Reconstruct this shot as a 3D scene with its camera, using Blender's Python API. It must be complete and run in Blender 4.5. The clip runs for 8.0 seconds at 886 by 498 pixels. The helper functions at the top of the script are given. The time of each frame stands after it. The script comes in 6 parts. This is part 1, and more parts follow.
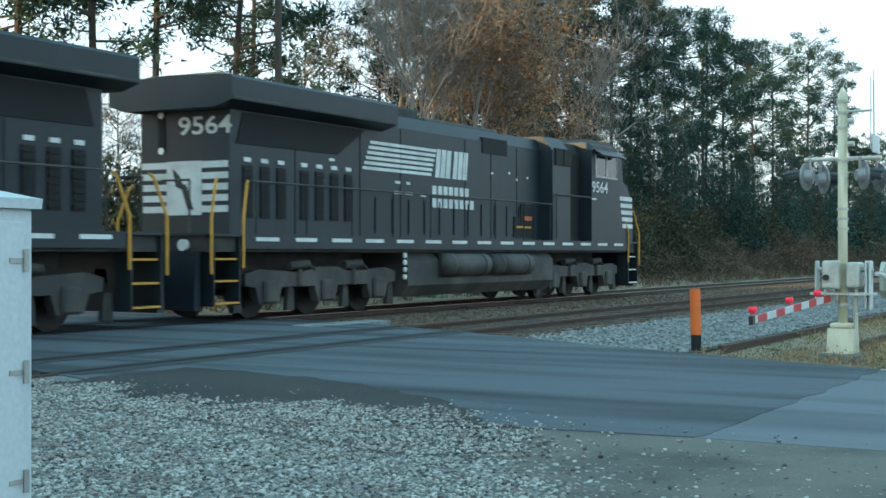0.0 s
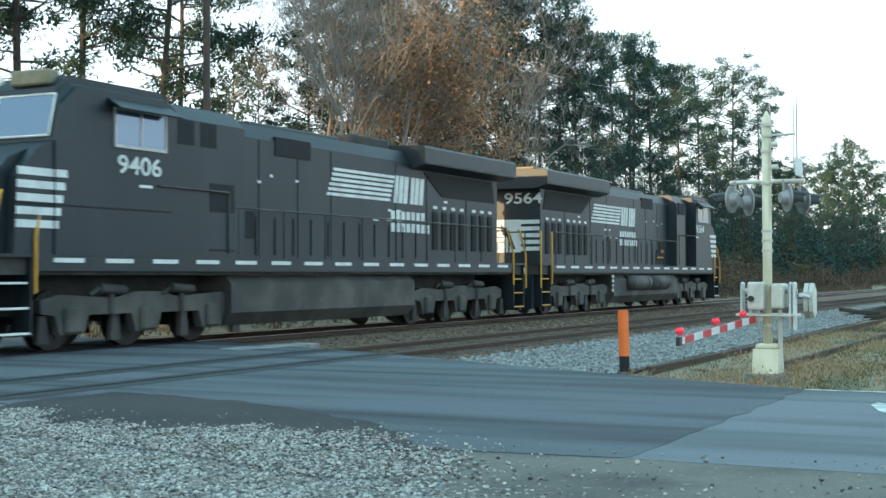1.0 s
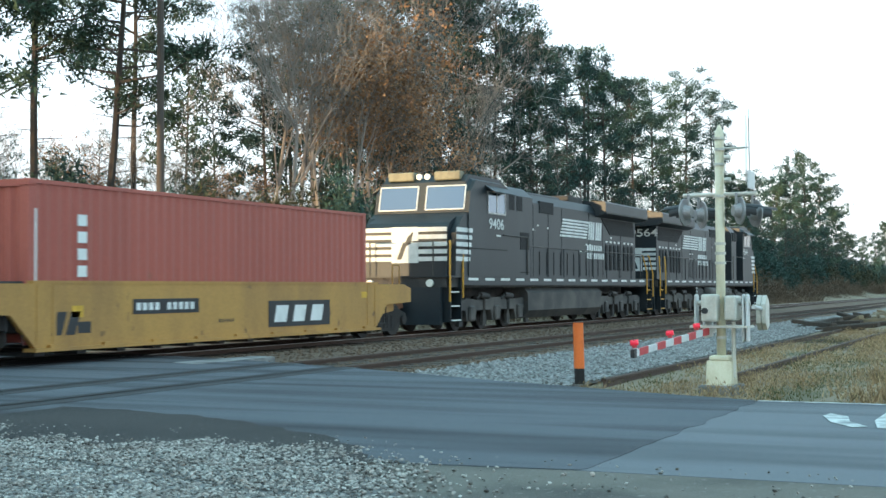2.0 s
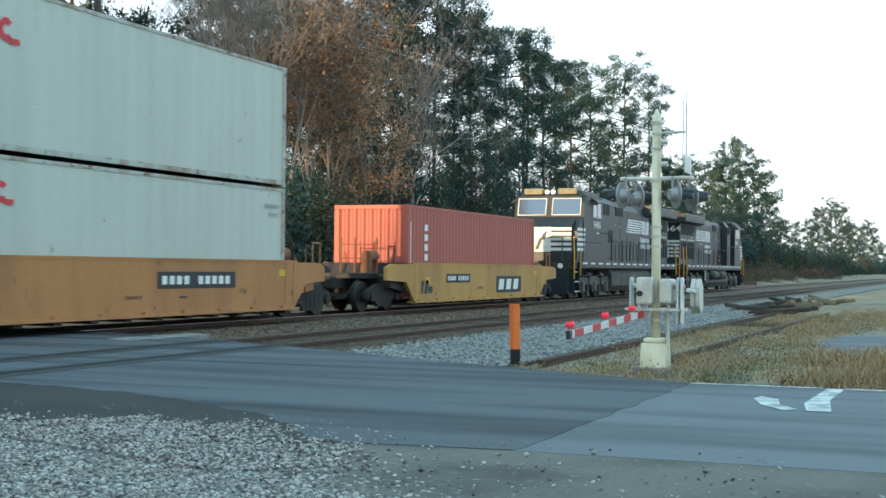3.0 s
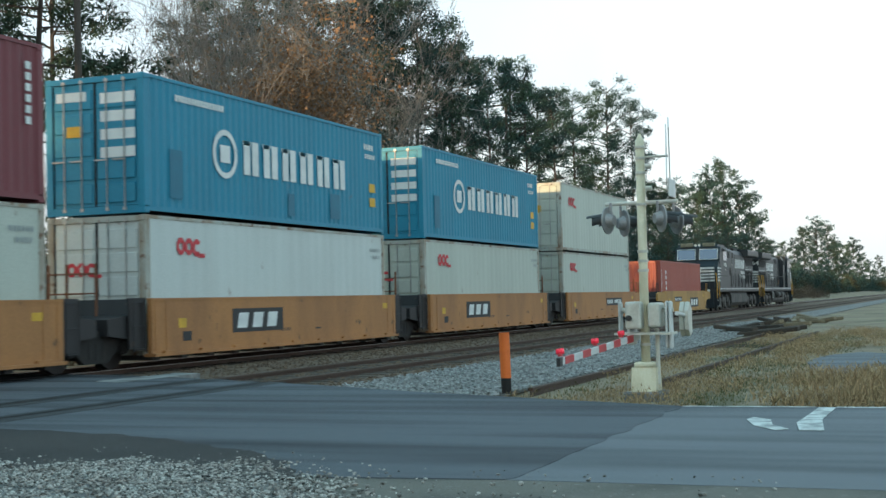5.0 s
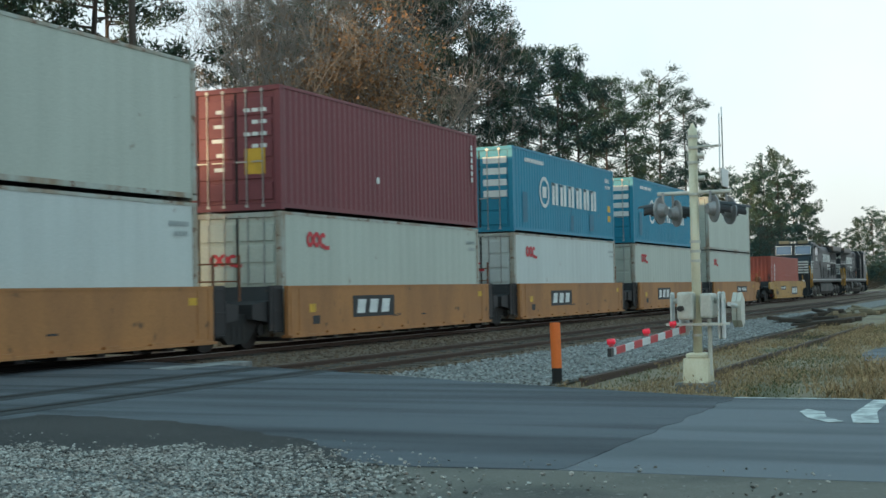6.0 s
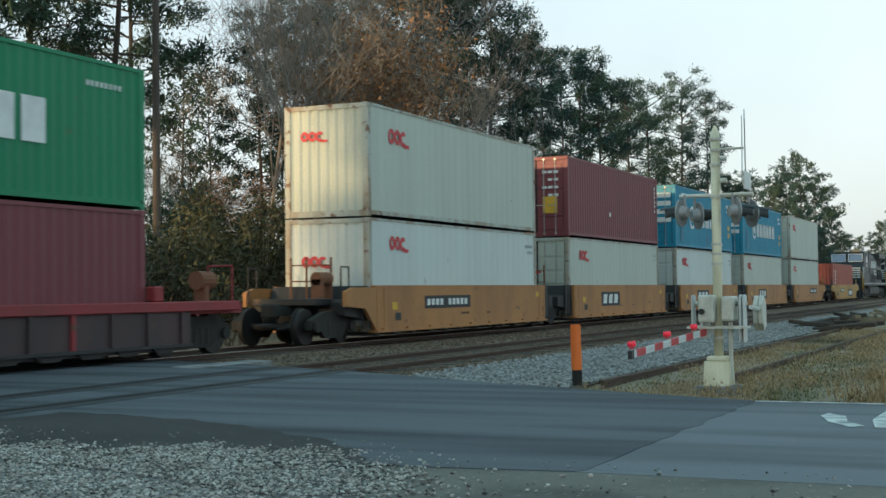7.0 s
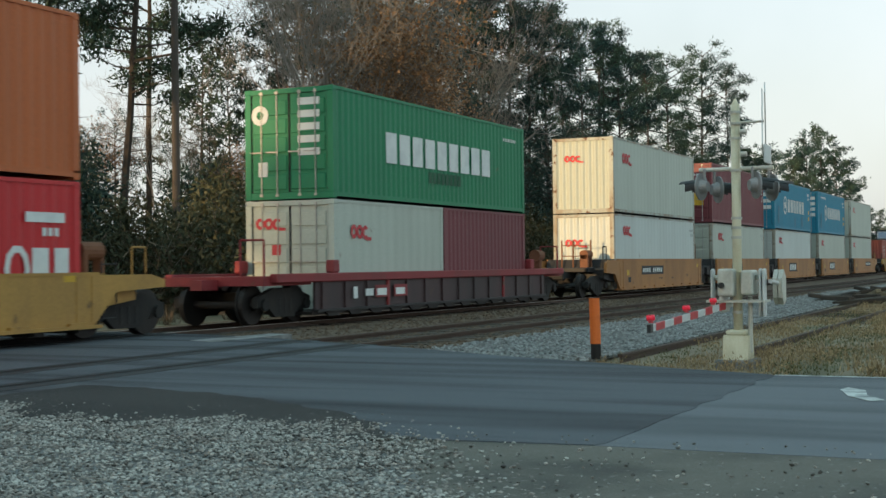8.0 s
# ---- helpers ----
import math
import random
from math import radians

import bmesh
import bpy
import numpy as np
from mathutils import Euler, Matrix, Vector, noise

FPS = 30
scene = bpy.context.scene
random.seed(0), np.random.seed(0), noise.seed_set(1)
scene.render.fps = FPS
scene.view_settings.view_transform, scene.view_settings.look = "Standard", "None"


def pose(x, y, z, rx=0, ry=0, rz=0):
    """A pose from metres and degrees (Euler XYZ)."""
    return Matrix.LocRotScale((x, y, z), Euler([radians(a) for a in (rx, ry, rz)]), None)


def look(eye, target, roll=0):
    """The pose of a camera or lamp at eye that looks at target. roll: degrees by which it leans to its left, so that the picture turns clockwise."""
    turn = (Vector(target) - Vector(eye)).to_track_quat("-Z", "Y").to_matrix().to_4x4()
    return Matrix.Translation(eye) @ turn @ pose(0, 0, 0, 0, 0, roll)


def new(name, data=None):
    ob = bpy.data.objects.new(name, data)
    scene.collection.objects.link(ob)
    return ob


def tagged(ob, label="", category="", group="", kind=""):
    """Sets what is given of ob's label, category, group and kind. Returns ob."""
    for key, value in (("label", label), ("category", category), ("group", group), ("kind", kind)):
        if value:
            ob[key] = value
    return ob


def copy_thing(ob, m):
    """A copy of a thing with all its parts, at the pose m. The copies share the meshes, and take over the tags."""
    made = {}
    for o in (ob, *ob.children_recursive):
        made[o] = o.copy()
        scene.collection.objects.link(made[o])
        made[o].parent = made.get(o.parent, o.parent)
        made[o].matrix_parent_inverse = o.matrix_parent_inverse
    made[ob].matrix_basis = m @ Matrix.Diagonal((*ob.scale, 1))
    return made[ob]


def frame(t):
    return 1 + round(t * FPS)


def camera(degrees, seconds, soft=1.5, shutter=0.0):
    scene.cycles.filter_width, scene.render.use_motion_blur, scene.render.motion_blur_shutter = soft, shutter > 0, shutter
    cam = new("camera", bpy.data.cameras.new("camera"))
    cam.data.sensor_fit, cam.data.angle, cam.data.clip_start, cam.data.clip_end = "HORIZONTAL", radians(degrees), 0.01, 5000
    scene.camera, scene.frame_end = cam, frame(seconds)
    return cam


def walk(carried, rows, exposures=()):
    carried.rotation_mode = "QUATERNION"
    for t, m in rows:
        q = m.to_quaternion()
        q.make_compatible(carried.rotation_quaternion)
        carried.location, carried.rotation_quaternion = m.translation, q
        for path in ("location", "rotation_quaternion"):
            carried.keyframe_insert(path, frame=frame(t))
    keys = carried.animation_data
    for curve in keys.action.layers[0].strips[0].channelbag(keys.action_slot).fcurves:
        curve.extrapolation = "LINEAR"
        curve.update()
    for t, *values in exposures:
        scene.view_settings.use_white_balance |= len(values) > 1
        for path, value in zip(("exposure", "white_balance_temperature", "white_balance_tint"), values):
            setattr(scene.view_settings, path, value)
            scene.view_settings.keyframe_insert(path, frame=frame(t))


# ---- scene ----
# the camera stands in one place and pans by hand
EYE = (0.0, 0.0, 1.26)


def hand(yaw, pitch, roll):
    return pose(*EYE, 90 + pitch, 0, yaw) @ pose(0, 0, 0, 0, 0, roll)


cam = camera(36.62, 8.0, soft=1.5, shutter=0.15)
PATH = [
    (0.0, hand(-60.81, 0.21, -0.03)), (0.5, hand(-62.98, 0.94, -0.24)), (1.0, hand(-63.82, 1.16, -0.16)),
    (2.5, hand(-67.07, 1.54, 0.07)), (3.0, hand(-68.39, 0.84, 0.5)), (3.5, hand(-68.92, 0.52, -0.77)),
    (4.0, hand(-69.25, 1.37, -1.38)), (4.2, hand(-69.06, 2.06, -1.32)), (5.3, hand(-68.83, 2.2, -1.43)),
    (5.5, hand(-68.35, 2.09, -1.43)), (6.0, hand(-66.76, 1.76, -1.12)), (6.5, hand(-65.75, 1.6, -0.93)),
    (7.0, hand(-65.87, 1.81, -0.68)), (7.5, hand(-64.88, 1.54, -0.58)), (8.0, hand(-65.05, 0.7, -0.67))]
walk(cam, PATH, exposures=[(0.0, 0.94, 5600, -2), (1.0, 1.23, 5900, 1), (2.5, 1.1, 5950, 5), (4.2, 0.87, 6050, 5), (5.3, 0.58, 6200, 5), (6.5, 0.37, 6250, 4), (7.5, 0.31, 6300, 3), (8.0, 0.28, 6600, 6)])

# ---- daylight: a bright evening sky and a low warm sun from behind the train ----
SUN_ELEVATION, SUN_HEADING = 6.5, 15.5        # degrees; the heading is turned from -x towards +y
to_sun = Vector((-math.cos(radians(SUN_HEADING)), math.sin(radians(SUN_HEADING)), math.tan(radians(SUN_ELEVATION)))).normalized()
world = bpy.data.worlds.new("world")
scene.world = world
world.use_nodes = True
wn, wl = world.node_tree.nodes, world.node_tree.links
sky = wn.new("ShaderNodeTexSky")
sky.sky_type, sky.sun_disc = "NISHITA", False
sky.sun_elevation, sky.sun_rotation = radians(SUN_ELEVATION), math.atan2(to_sun.x, to_sun.y)
sky.air_density, sky.dust_density = 1.0, 2.5
veil = wn.new("ShaderNodeMixRGB")                # thin even cloud over the blue
cloud = wn.new("ShaderNodeTexNoise")
cloud.inputs["Scale"].default_value, cloud.inputs["Detail"].default_value = 2.2, 5
cover = wn.new("ShaderNodeMapRange")
cover.inputs["From Min"].default_value, cover.inputs["From Max"].default_value = 0.35, 0.65
cover.inputs["To Min"].default_value, cover.inputs["To Max"].default_value = 0.55, 0.85
wl.new(cloud.outputs["Fac"], cover.inputs["Value"])
wl.new(cover.outputs[0], veil.inputs[0])
way_up = wn.new("ShaderNodeTexCoord")
height = wn.new("ShaderNodeSeparateXYZ")
wl.new(way_up.outputs["Generated"], height.inputs[0])
haze = wn.new("ShaderNodeMapRange")              # paler towards the horizon, bluer overhead
haze.inputs["From Min"].default_value, haze.inputs["From Max"].default_value = 0.12, 0.6
wl.new(height.outputs["Z"], haze.inputs["Value"])
tint = wn.new("ShaderNodeMixRGB")
tint.inputs[1].default_value, tint.inputs[2].default_value = (5.8, 6.05, 6.4, 1), (3.1, 5.05, 5.75, 1)
wl.new(haze.outputs[0], tint.inputs[0])
wl.new(tint.outputs[0], veil.inputs[2])
wl.new(sky.outputs[0], veil.inputs[1])
wl.new(veil.outputs[0], wn["Background"].inputs["Color"])
wn["Background"].inputs["Strength"].default_value = 0.15
sun_data = bpy.data.lights.new("sun", "SUN")
sun_data.energy, sun_data.angle, sun_data.color = 3.5, radians(1.0), (1.0, 0.66, 0.34)
sun = new("sun", sun_data)
sun.matrix_world = look(to_sun * 100, (0, 0, 0))


# ---- small building tools ----
def empty(name, m, label="", category="", group=""):
    ob = new(name)
    ob.matrix_basis = m
    return tagged(ob, label, category, group)


def part(name, bm, material, parent=None, label="", smooth=False):
    """Links a bmesh as one mesh object under a thing or a part."""
    me = bpy.data.meshes.new(name)
    if smooth:
        for f in bm.faces:
            f.smooth = True
    bmesh.ops.recalc_face_normals(bm, faces=bm.faces[:])
    bm.to_mesh(me)
    bm.free()
    me.materials.append(material)
    ob = new(name, me)
    if parent is not None:
        ob.parent = parent
    return tagged(ob, label)


def same(name, ob, m, parent):
    """Another piece on the mesh of ob."""
    o = new(name, ob.data)
    o.parent, o.matrix_basis = parent, m
    return o


def box(bm, x0, x1, y0, y1, z0, z1):
    v = [bm.verts.new((x, y, z)) for x in (x0, x1) for y in (y0, y1) for z in (z0, z1)]
    for a in ((0, 1, 3, 2), (4, 6, 7, 5), (0, 4, 5, 1), (2, 3, 7, 6), (0, 2, 6, 4), (1, 5, 7, 3)):
        bm.faces.new([v[i] for i in a])
    return v


def soft_box(bm, x0, x1, y0, y1, z0, z1, r=0.02, seg=2):
    v = box(bm, x0, x1, y0, y1, z0, z1)
    es = list({e for q in v for e in q.link_edges})
    bmesh.ops.bevel(bm, geom=es, offset=r, segments=seg, affect="EDGES", profile=0.5)


def rod(bm, a, b, r, seg=8, r2=None):
    """A round bar from a to b."""
    a, b = Vector(a), Vector(b)
    d = (b - a).normalized()
    u = d.orthogonal().normalized()
    w = d.cross(u)
    r2 = r if r2 is None else r2
    rings = [[bm.verts.new(c + (u * math.cos(6.28318 * i / seg) + w * math.sin(6.28318 * i / seg)) * q) for i in range(seg)]
             for c, q in ((a, r), (b, r2))]
    for i in range(seg):
        bm.faces.new((rings[0][i], rings[0][(i + 1) % seg], rings[1][(i + 1) % seg], rings[1][i]))
    bm.faces.new(rings[0][::-1])
    bm.faces.new(rings[1])


def pipe(bm, pts, r, seg=8):
    for a, b in zip(pts, pts[1:]):
        rod(bm, a, b, r, seg)


def slab(bm, outline, axis, a0, a1):
    """A flat outline, pushed out along an axis: 'y' takes (x, z) pairs, 'x' (y, z), 'z' (x, y)."""
    def at(p, q, a):
        return {"y": (p, a, q), "x": (a, p, q), "z": (p, q, a)}[axis]
    lo = [bm.verts.new(at(p, q, a0)) for p, q in outline]
    hi = [bm.verts.new(at(p, q, a1)) for p, q in outline]
    n = len(lo)
    bm.faces.new(lo)
    bm.faces.new(hi[::-1])
    for i in range(n):
        bm.faces.new((lo[i], hi[i], hi[(i + 1) % n], lo[(i + 1) % n]))


def fresh():
    return bmesh.new()


# ---- materials ----
def surface(name, colour, rough=0.6, metal=0.0, second=None, amount=0.5, scale=1.0, streak=1.0, fine=40.0, bump=0.1,
            vary=0.0, spec=0.5, island=False, stretch=(1, 1), third=None, third_scale=6.0, third_at=0.62):
    """Colour broken by stains (second) at one scale and by grain at another, with a fine relief."""
    m = bpy.data.materials.new(name)
    m.use_nodes = True
    n, l = m.node_tree.nodes, m.node_tree.links
    p = n["Principled BSDF"]
    p.inputs["Roughness"].default_value, p.inputs["Metallic"].default_value = rough, metal
    p.inputs["Specular IOR Level"].default_value = spec
    co = n.new("ShaderNodeTexCoord")
    mp = n.new("ShaderNodeMapping")
    mp.inputs["Scale"].default_value = (stretch[0], stretch[1], 1 / streak)
    l.new(co.outputs["Object"], mp.inputs["Vector"])
    big, small = n.new("ShaderNodeTexNoise"), n.new("ShaderNodeTexNoise")
    big.inputs["Scale"].default_value, big.inputs["Detail"].default_value = scale, 6
    small.inputs["Scale"].default_value, small.inputs["Detail"].default_value = fine, 4
    l.new(mp.outputs[0], big.inputs["Vector"])
    l.new(co.outputs["Object"], small.inputs["Vector"])
    ramp = n.new("ShaderNodeValToRGB")
    ramp.color_ramp.elements[0].position, ramp.color_ramp.elements[1].position = 0.42, 0.68
    l.new(big.outputs["Fac"], ramp.inputs["Fac"])
    sc = n.new("ShaderNodeMath")
    sc.operation = "MULTIPLY"
    sc.inputs[1].default_value = amount
    l.new(ramp.outputs["Color"], sc.inputs[0])
    mix = n.new("ShaderNodeMixRGB")
    mix.inputs[1].default_value = (*colour, 1)
    mix.inputs[2].default_value = (*(second or [c * 0.6 for c in colour]), 1)
    l.new(sc.outputs[0], mix.inputs[0])
    out = mix
    if third:
        t3 = n.new("ShaderNodeTexNoise")
        t3.inputs["Scale"].default_value, t3.inputs["Detail"].default_value = third_scale, 5
        l.new(co.outputs["Object"], t3.inputs["Vector"])
        r3 = n.new("ShaderNodeValToRGB")
        r3.color_ramp.elements[0].position, r3.color_ramp.elements[1].position = third_at, third_at + 0.08
        l.new(t3.outputs["Fac"], r3.inputs["Fac"])
        m3 = n.new("ShaderNodeMixRGB")
        m3.inputs[2].default_value = (*third, 1)
        l.new(r3.outputs["Color"], m3.inputs[0])
        l.new(out.outputs[0], m3.inputs[1])
        out = m3
    gr = n.new("ShaderNodeMixRGB")
    gr.blend_type = "OVERLAY"
    gr.inputs[0].default_value = 0.25
    l.new(out.outputs[0], gr.inputs[1])
    l.new(small.outputs["Fac"], gr.inputs[2])
    out = gr
    if vary:
        hs = n.new("ShaderNodeHueSaturation")
        if island:
            src = n.new("ShaderNodeNewGeometry").outputs["Random Per Island"]
        else:
            src = n.new("ShaderNodeObjectInfo").outputs["Random"]
        mr = n.new("ShaderNodeMapRange")
        mr.inputs["To Min"].default_value, mr.inputs["To Max"].default_value = 1 - vary, 1 + vary
        l.new(src, mr.inputs["Value"])
        l.new(mr.outputs[0], hs.inputs["Value"])
        l.new(out.outputs[0], hs.inputs["Color"])
        out = hs
    l.new(out.outputs[0], p.inputs["Base Color"])
    if bump:
        b = n.new("ShaderNodeBump")
        b.inputs["Strength"].default_value, b.inputs["Distance"].default_value = bump, 0.02
        l.new(small.outputs["Fac"], b.inputs["Height"])
        l.new(b.outputs[0], p.inputs["Normal"])
    return m


def leaf_stuff(name, colour, vary=0.35, warm=None):
    """Leaves: rough, a little see-through, each blade of its own shade."""
    m = bpy.data.materials.new(name)
    m.use_nodes = True
    n, l = m.node_tree.nodes, m.node_tree.links
    p = n["Principled BSDF"]
    p.inputs["Roughness"].default_value = 0.7
    p.inputs["Specular IOR Level"].default_value = 0.2
    geo = n.new("ShaderNodeNewGeometry")
    mix = n.new("ShaderNodeMixRGB")
    mix.inputs[1].default_value = (*[c * (1 - vary) for c in colour], 1)
    mix.inputs[2].default_value = (*(warm or [c * (1 + vary) for c in colour]), 1)
    l.new(geo.outputs["Random Per Island"], mix.inputs[0])
    inf = n.new("ShaderNodeObjectInfo")
    mr = n.new("ShaderNodeMapRange")
    mr.inputs["To Min"].default_value, mr.inputs["To Max"].default_value = 0.75, 1.25
    l.new(inf.outputs["Random"], mr.inputs["Value"])
    hs = n.new("ShaderNodeHueSaturation")
    l.new(mr.outputs[0], hs.inputs["Value"])
    l.new(mix.outputs[0], hs.inputs["Color"])
    l.new(hs.outputs[0], p.inputs["Base Color"])
    return m


def plain(name, colour, rough=0.5, metal=0.0, glow=0.0):
    m = bpy.data.materials.new(name)
    m.use_nodes = True
    p = m.node_tree.nodes["Principled BSDF"]
    p.inputs["Base Color"].default_value = (*colour, 1)
    p.inputs["Roughness"].default_value, p.inputs["Metallic"].default_value = rough, metal
    if glow:
        p.inputs["Emission Color"].default_value = (*colour, 1)
        p.inputs["Emission Strength"].default_value = glow
    return m


earth = surface("earth", (0.21, 0.16, 0.105), 0.95, second=(0.3, 0.25, 0.165), amount=0.9, scale=0.35, fine=25, bump=0.6,
                third=(0.13, 0.118, 0.068), third_scale=0.5, third_at=0.55)
asphalt = surface("asphalt", (0.098, 0.107, 0.123), 0.8, second=(0.018, 0.021, 0.027), amount=1.0, scale=1.15, fine=120, bump=0.35, spec=0.4, stretch=(1.0, 0.09))
old_asphalt = surface("old_asphalt", (0.15, 0.161, 0.177), 0.85, second=(0.07, 0.077, 0.087), amount=1.0, scale=1.15, fine=120, bump=0.35, stretch=(1.0, 0.12))
# packed dirt, darkened to hold the shade along the road edge too
dirt = surface("packed_dirt_and_shade", (0.041, 0.038, 0.036), 0.95, second=(0.02, 0.0195, 0.02), amount=0.8, scale=0.8, fine=60, bump=0.7,
               third=(0.055, 0.055, 0.056), third_scale=14)
gravel_bed = surface("gravel_bed", (0.208, 0.204, 0.196), 0.95, second=(0.108, 0.106, 0.104), amount=0.8, scale=12, fine=45, bump=1.0,
                     third=(0.25, 0.25, 0.245), third_scale=26)
tan_dirt = surface("tan_dirt", (0.16, 0.148, 0.125), 0.95, second=(0.07, 0.067, 0.06), amount=0.9, scale=0.9, fine=60, bump=0.8,
                   third=(0.22, 0.21, 0.19), third_scale=16)
rusty_bed = surface("rusty_ballast", (0.135, 0.092, 0.06), 0.95, second=(0.07, 0.05, 0.036), amount=0.8, scale=3, fine=30, bump=1.0,
                    third=(0.14, 0.105, 0.08), third_scale=20)
stone = surface("crushed_stone", (0.32, 0.305, 0.28), 0.9, second=(0.19, 0.162, 0.142), amount=0.8, scale=2.5, fine=60, bump=0.4, vary=0.75, island=True)
ballast = surface("grey_ballast", (0.25, 0.255, 0.25), 0.9, second=(0.17, 0.165, 0.155), amount=0.7, scale=3, fine=60, bump=0.4, vary=0.45, island=True)
rail_side = surface("rusty_rail", (0.075, 0.045, 0.032), 0.8, second=(0.06, 0.04, 0.03), scale=4, bump=0.3)
rail_top = surface("worn_rail_head", (0.45, 0.44, 0.43), 0.3, 1.0, amount=0.2, scale=3, bump=0.02)
tie_wood = surface("weathered_tie", (0.062, 0.05, 0.04), 0.95, scale=5, bump=0.5, vary=0.25)
road_paint = surface("worn_road_paint", (0.62, 0.64, 0.62), 0.8, second=(0.16, 0.17, 0.18), amount=0.9, scale=5, fine=60, bump=0.2)
bark = surface("pine_bark", (0.062, 0.05, 0.042), 0.95, second=(0.04, 0.032, 0.026), scale=3, streak=4, fine=14, bump=0.8)
grey_bark = surface("grey_bark", (0.25, 0.22, 0.195), 0.95, second=(0.11, 0.095, 0.085), scale=3, streak=4, fine=14, bump=0.5)
needles = leaf_stuff("pine_needles", (0.048, 0.079, 0.051), 0.5)
dark_needles = leaf_stuff("cedar_foliage", (0.035, 0.067, 0.057), 0.5)
brown_leaves = leaf_stuff("dry_oak_leaves", (0.25, 0.148, 0.088), 0.4, (0.42, 0.235, 0.12))
thicket_leaves = leaf_stuff("thicket_leaves", (0.042, 0.055, 0.03), 0.4, (0.08, 0.078, 0.045))
dry_grass = leaf_stuff("dry_grass", (0.35, 0.25, 0.14), 0.35, (0.50, 0.37, 0.21))
brush = leaf_stuff("brown_brush", (0.10, 0.072, 0.05), 0.4, (0.17, 0.125, 0.085))
green_grass = leaf_stuff("green_grass", (0.10, 0.12, 0.045), 0.3, (0.18, 0.16, 0.075))

# ---- ground ----
TRACK, SIDE_TRACK, SPUR = 16.76, 11.2, 5.1     # y of the track centres


def rough(outline, step=0.15, amount=0.07):
    """The outline again with a ragged edge."""
    out = []
    for (xa, ya), (xb, yb) in zip(outline, outline[1:] + outline[:1]):
        n = max(1, int(math.hypot(xb - xa, yb - ya) / step)) if abs(ya) < 12 and abs(yb) < 12 else 1
        for i in range(n):
            p, q = xa + (xb - xa) * i / n, ya + (yb - ya) * i / n
            out.append((p + amount * noise.noise((p * 3.1, q * 3.1, 1)) + amount * 0.6 * noise.noise((p * 11, q * 11, 2)), q + amount * noise.noise((p * 3.1, q * 3.1, 7))))
    return out


def sheet(name, material, outline, z, label, thick=0.05):
    bm = fresh()
    slab(bm, outline, "z", z - thick, z)
    return tagged(part(name, bm, material), label, name.replace("_", " "), kind="structure")


def land(x, y):
    """Height of the bare ground."""
    h = -0.16
    if y > 21:
        h += min(1.0, (y - 21) / 5) * 0.9
    if y > 34:
        h += min(3.0, (y - 34) * 0.05)
    if y < 4 and x > 16:
        h += 0.08
    return h + 0.05 * noise.noise((x * 0.3, y * 0.3, 0))


bm = fresh()
xs = [-3000, -1200, -500, -200, -80, -40] + list(range(-20, 120, 2)) + list(range(120, 300, 12)) + [320, 400, 520, 700, 1000, 1600, 3000]
ys = [-3000, -1000, -300, -100, -40] + [-20 + 1.5 * i for i in range(50)] + [60, 80, 120, 200, 400, 900, 3000]
grid = [[bm.verts.new((x, y, land(x, y))) for y in ys] for x in xs]
for i in range(len(xs) - 1):
    for j in range(len(ys) - 1):
        bm.faces.new((grid[i][j], grid[i + 1][j], grid[i + 1][j + 1], grid[i][j + 1]))
tagged(part("ground", bm, earth, smooth=True), "brown earth with patchy dry grass", "ground", kind="structure")

NEAR_EDGE = [(8.9, 3.0), (8.75, 4.5), (9.2, 6.4), (9.5, 8.4), (10.4, 10.6), (11.6, 13.5), (12.6, 18.0), (13.5, 24.0), (15, 60)]
FAR_EDGE = [(15.1, 3.0), (15.75, 4.4), (16.45, 5.7), (17.1, 7.0), (18.4, 9.1), (19.4, 11), (20.6, 13.3), (21.2, 15), (22.0, 20), (23.0, 26), (25, 60)]
SEAM = [(15.0 - 0.15 * i, 2.95 + 0.06 * noise.noise((i * 0.31, 0, 4)) + 0.03 * noise.noise((i * 1.3, 0, 5))) for i in range(41)]
sheet("road", asphalt, NEAR_EDGE + FAR_EDGE[::-1] + SEAM, 0.0, "dark grey worn asphalt road over the tracks", 0.12)
sheet("old_road", old_asphalt, [(8.9, -60), (15.1, -60), (15.1, 3.3), (8.9, 3.3)], -0.005, "paler old asphalt road before the crossing", 0.12)
sheet("gravel_lot", gravel_bed, [(-30, -40), (9.3, -40), (9.3, 3.2), (9.0, 4.4), (9.5, 6.4), (9.8, 8.2), (10.3, 9.6), (11.0, 10.35), (8.0, 10.3), (-30, 10.3)], -0.012,
      "pale crushed gravel lot beside the road", 0.1)
# dirt sheet widened over the asphalt, painting the shade there as well
sheet("dirt_verge", dirt, rough([(8.75, 4.5), (9.7, 5.2), (10.5, 6.2), (11.0, 7.2), (11.4, 8.6), (11.6, 9.75), (9.2, 9.75), (9.3, 9.4), (8.9, 8.2), (8.8, 6.4), (8.5, 4.9)], 0.15, 0.17),
      0.004, "dark packed dirt and painted shade along the road edge", 0.03)
sheet("dirt_patch", tan_dirt, rough([(2.5, -9), (9.7, -9), (9.7, 4.3), (8.5, 4.6), (7.6, 3.75), (6.4, 3.0), (4.8, 2.1), (3.4, 1.2), (2.5, 0.6)], 0.2, 0.16), -0.008, "packed brown dirt worn through the gravel", 0.03)
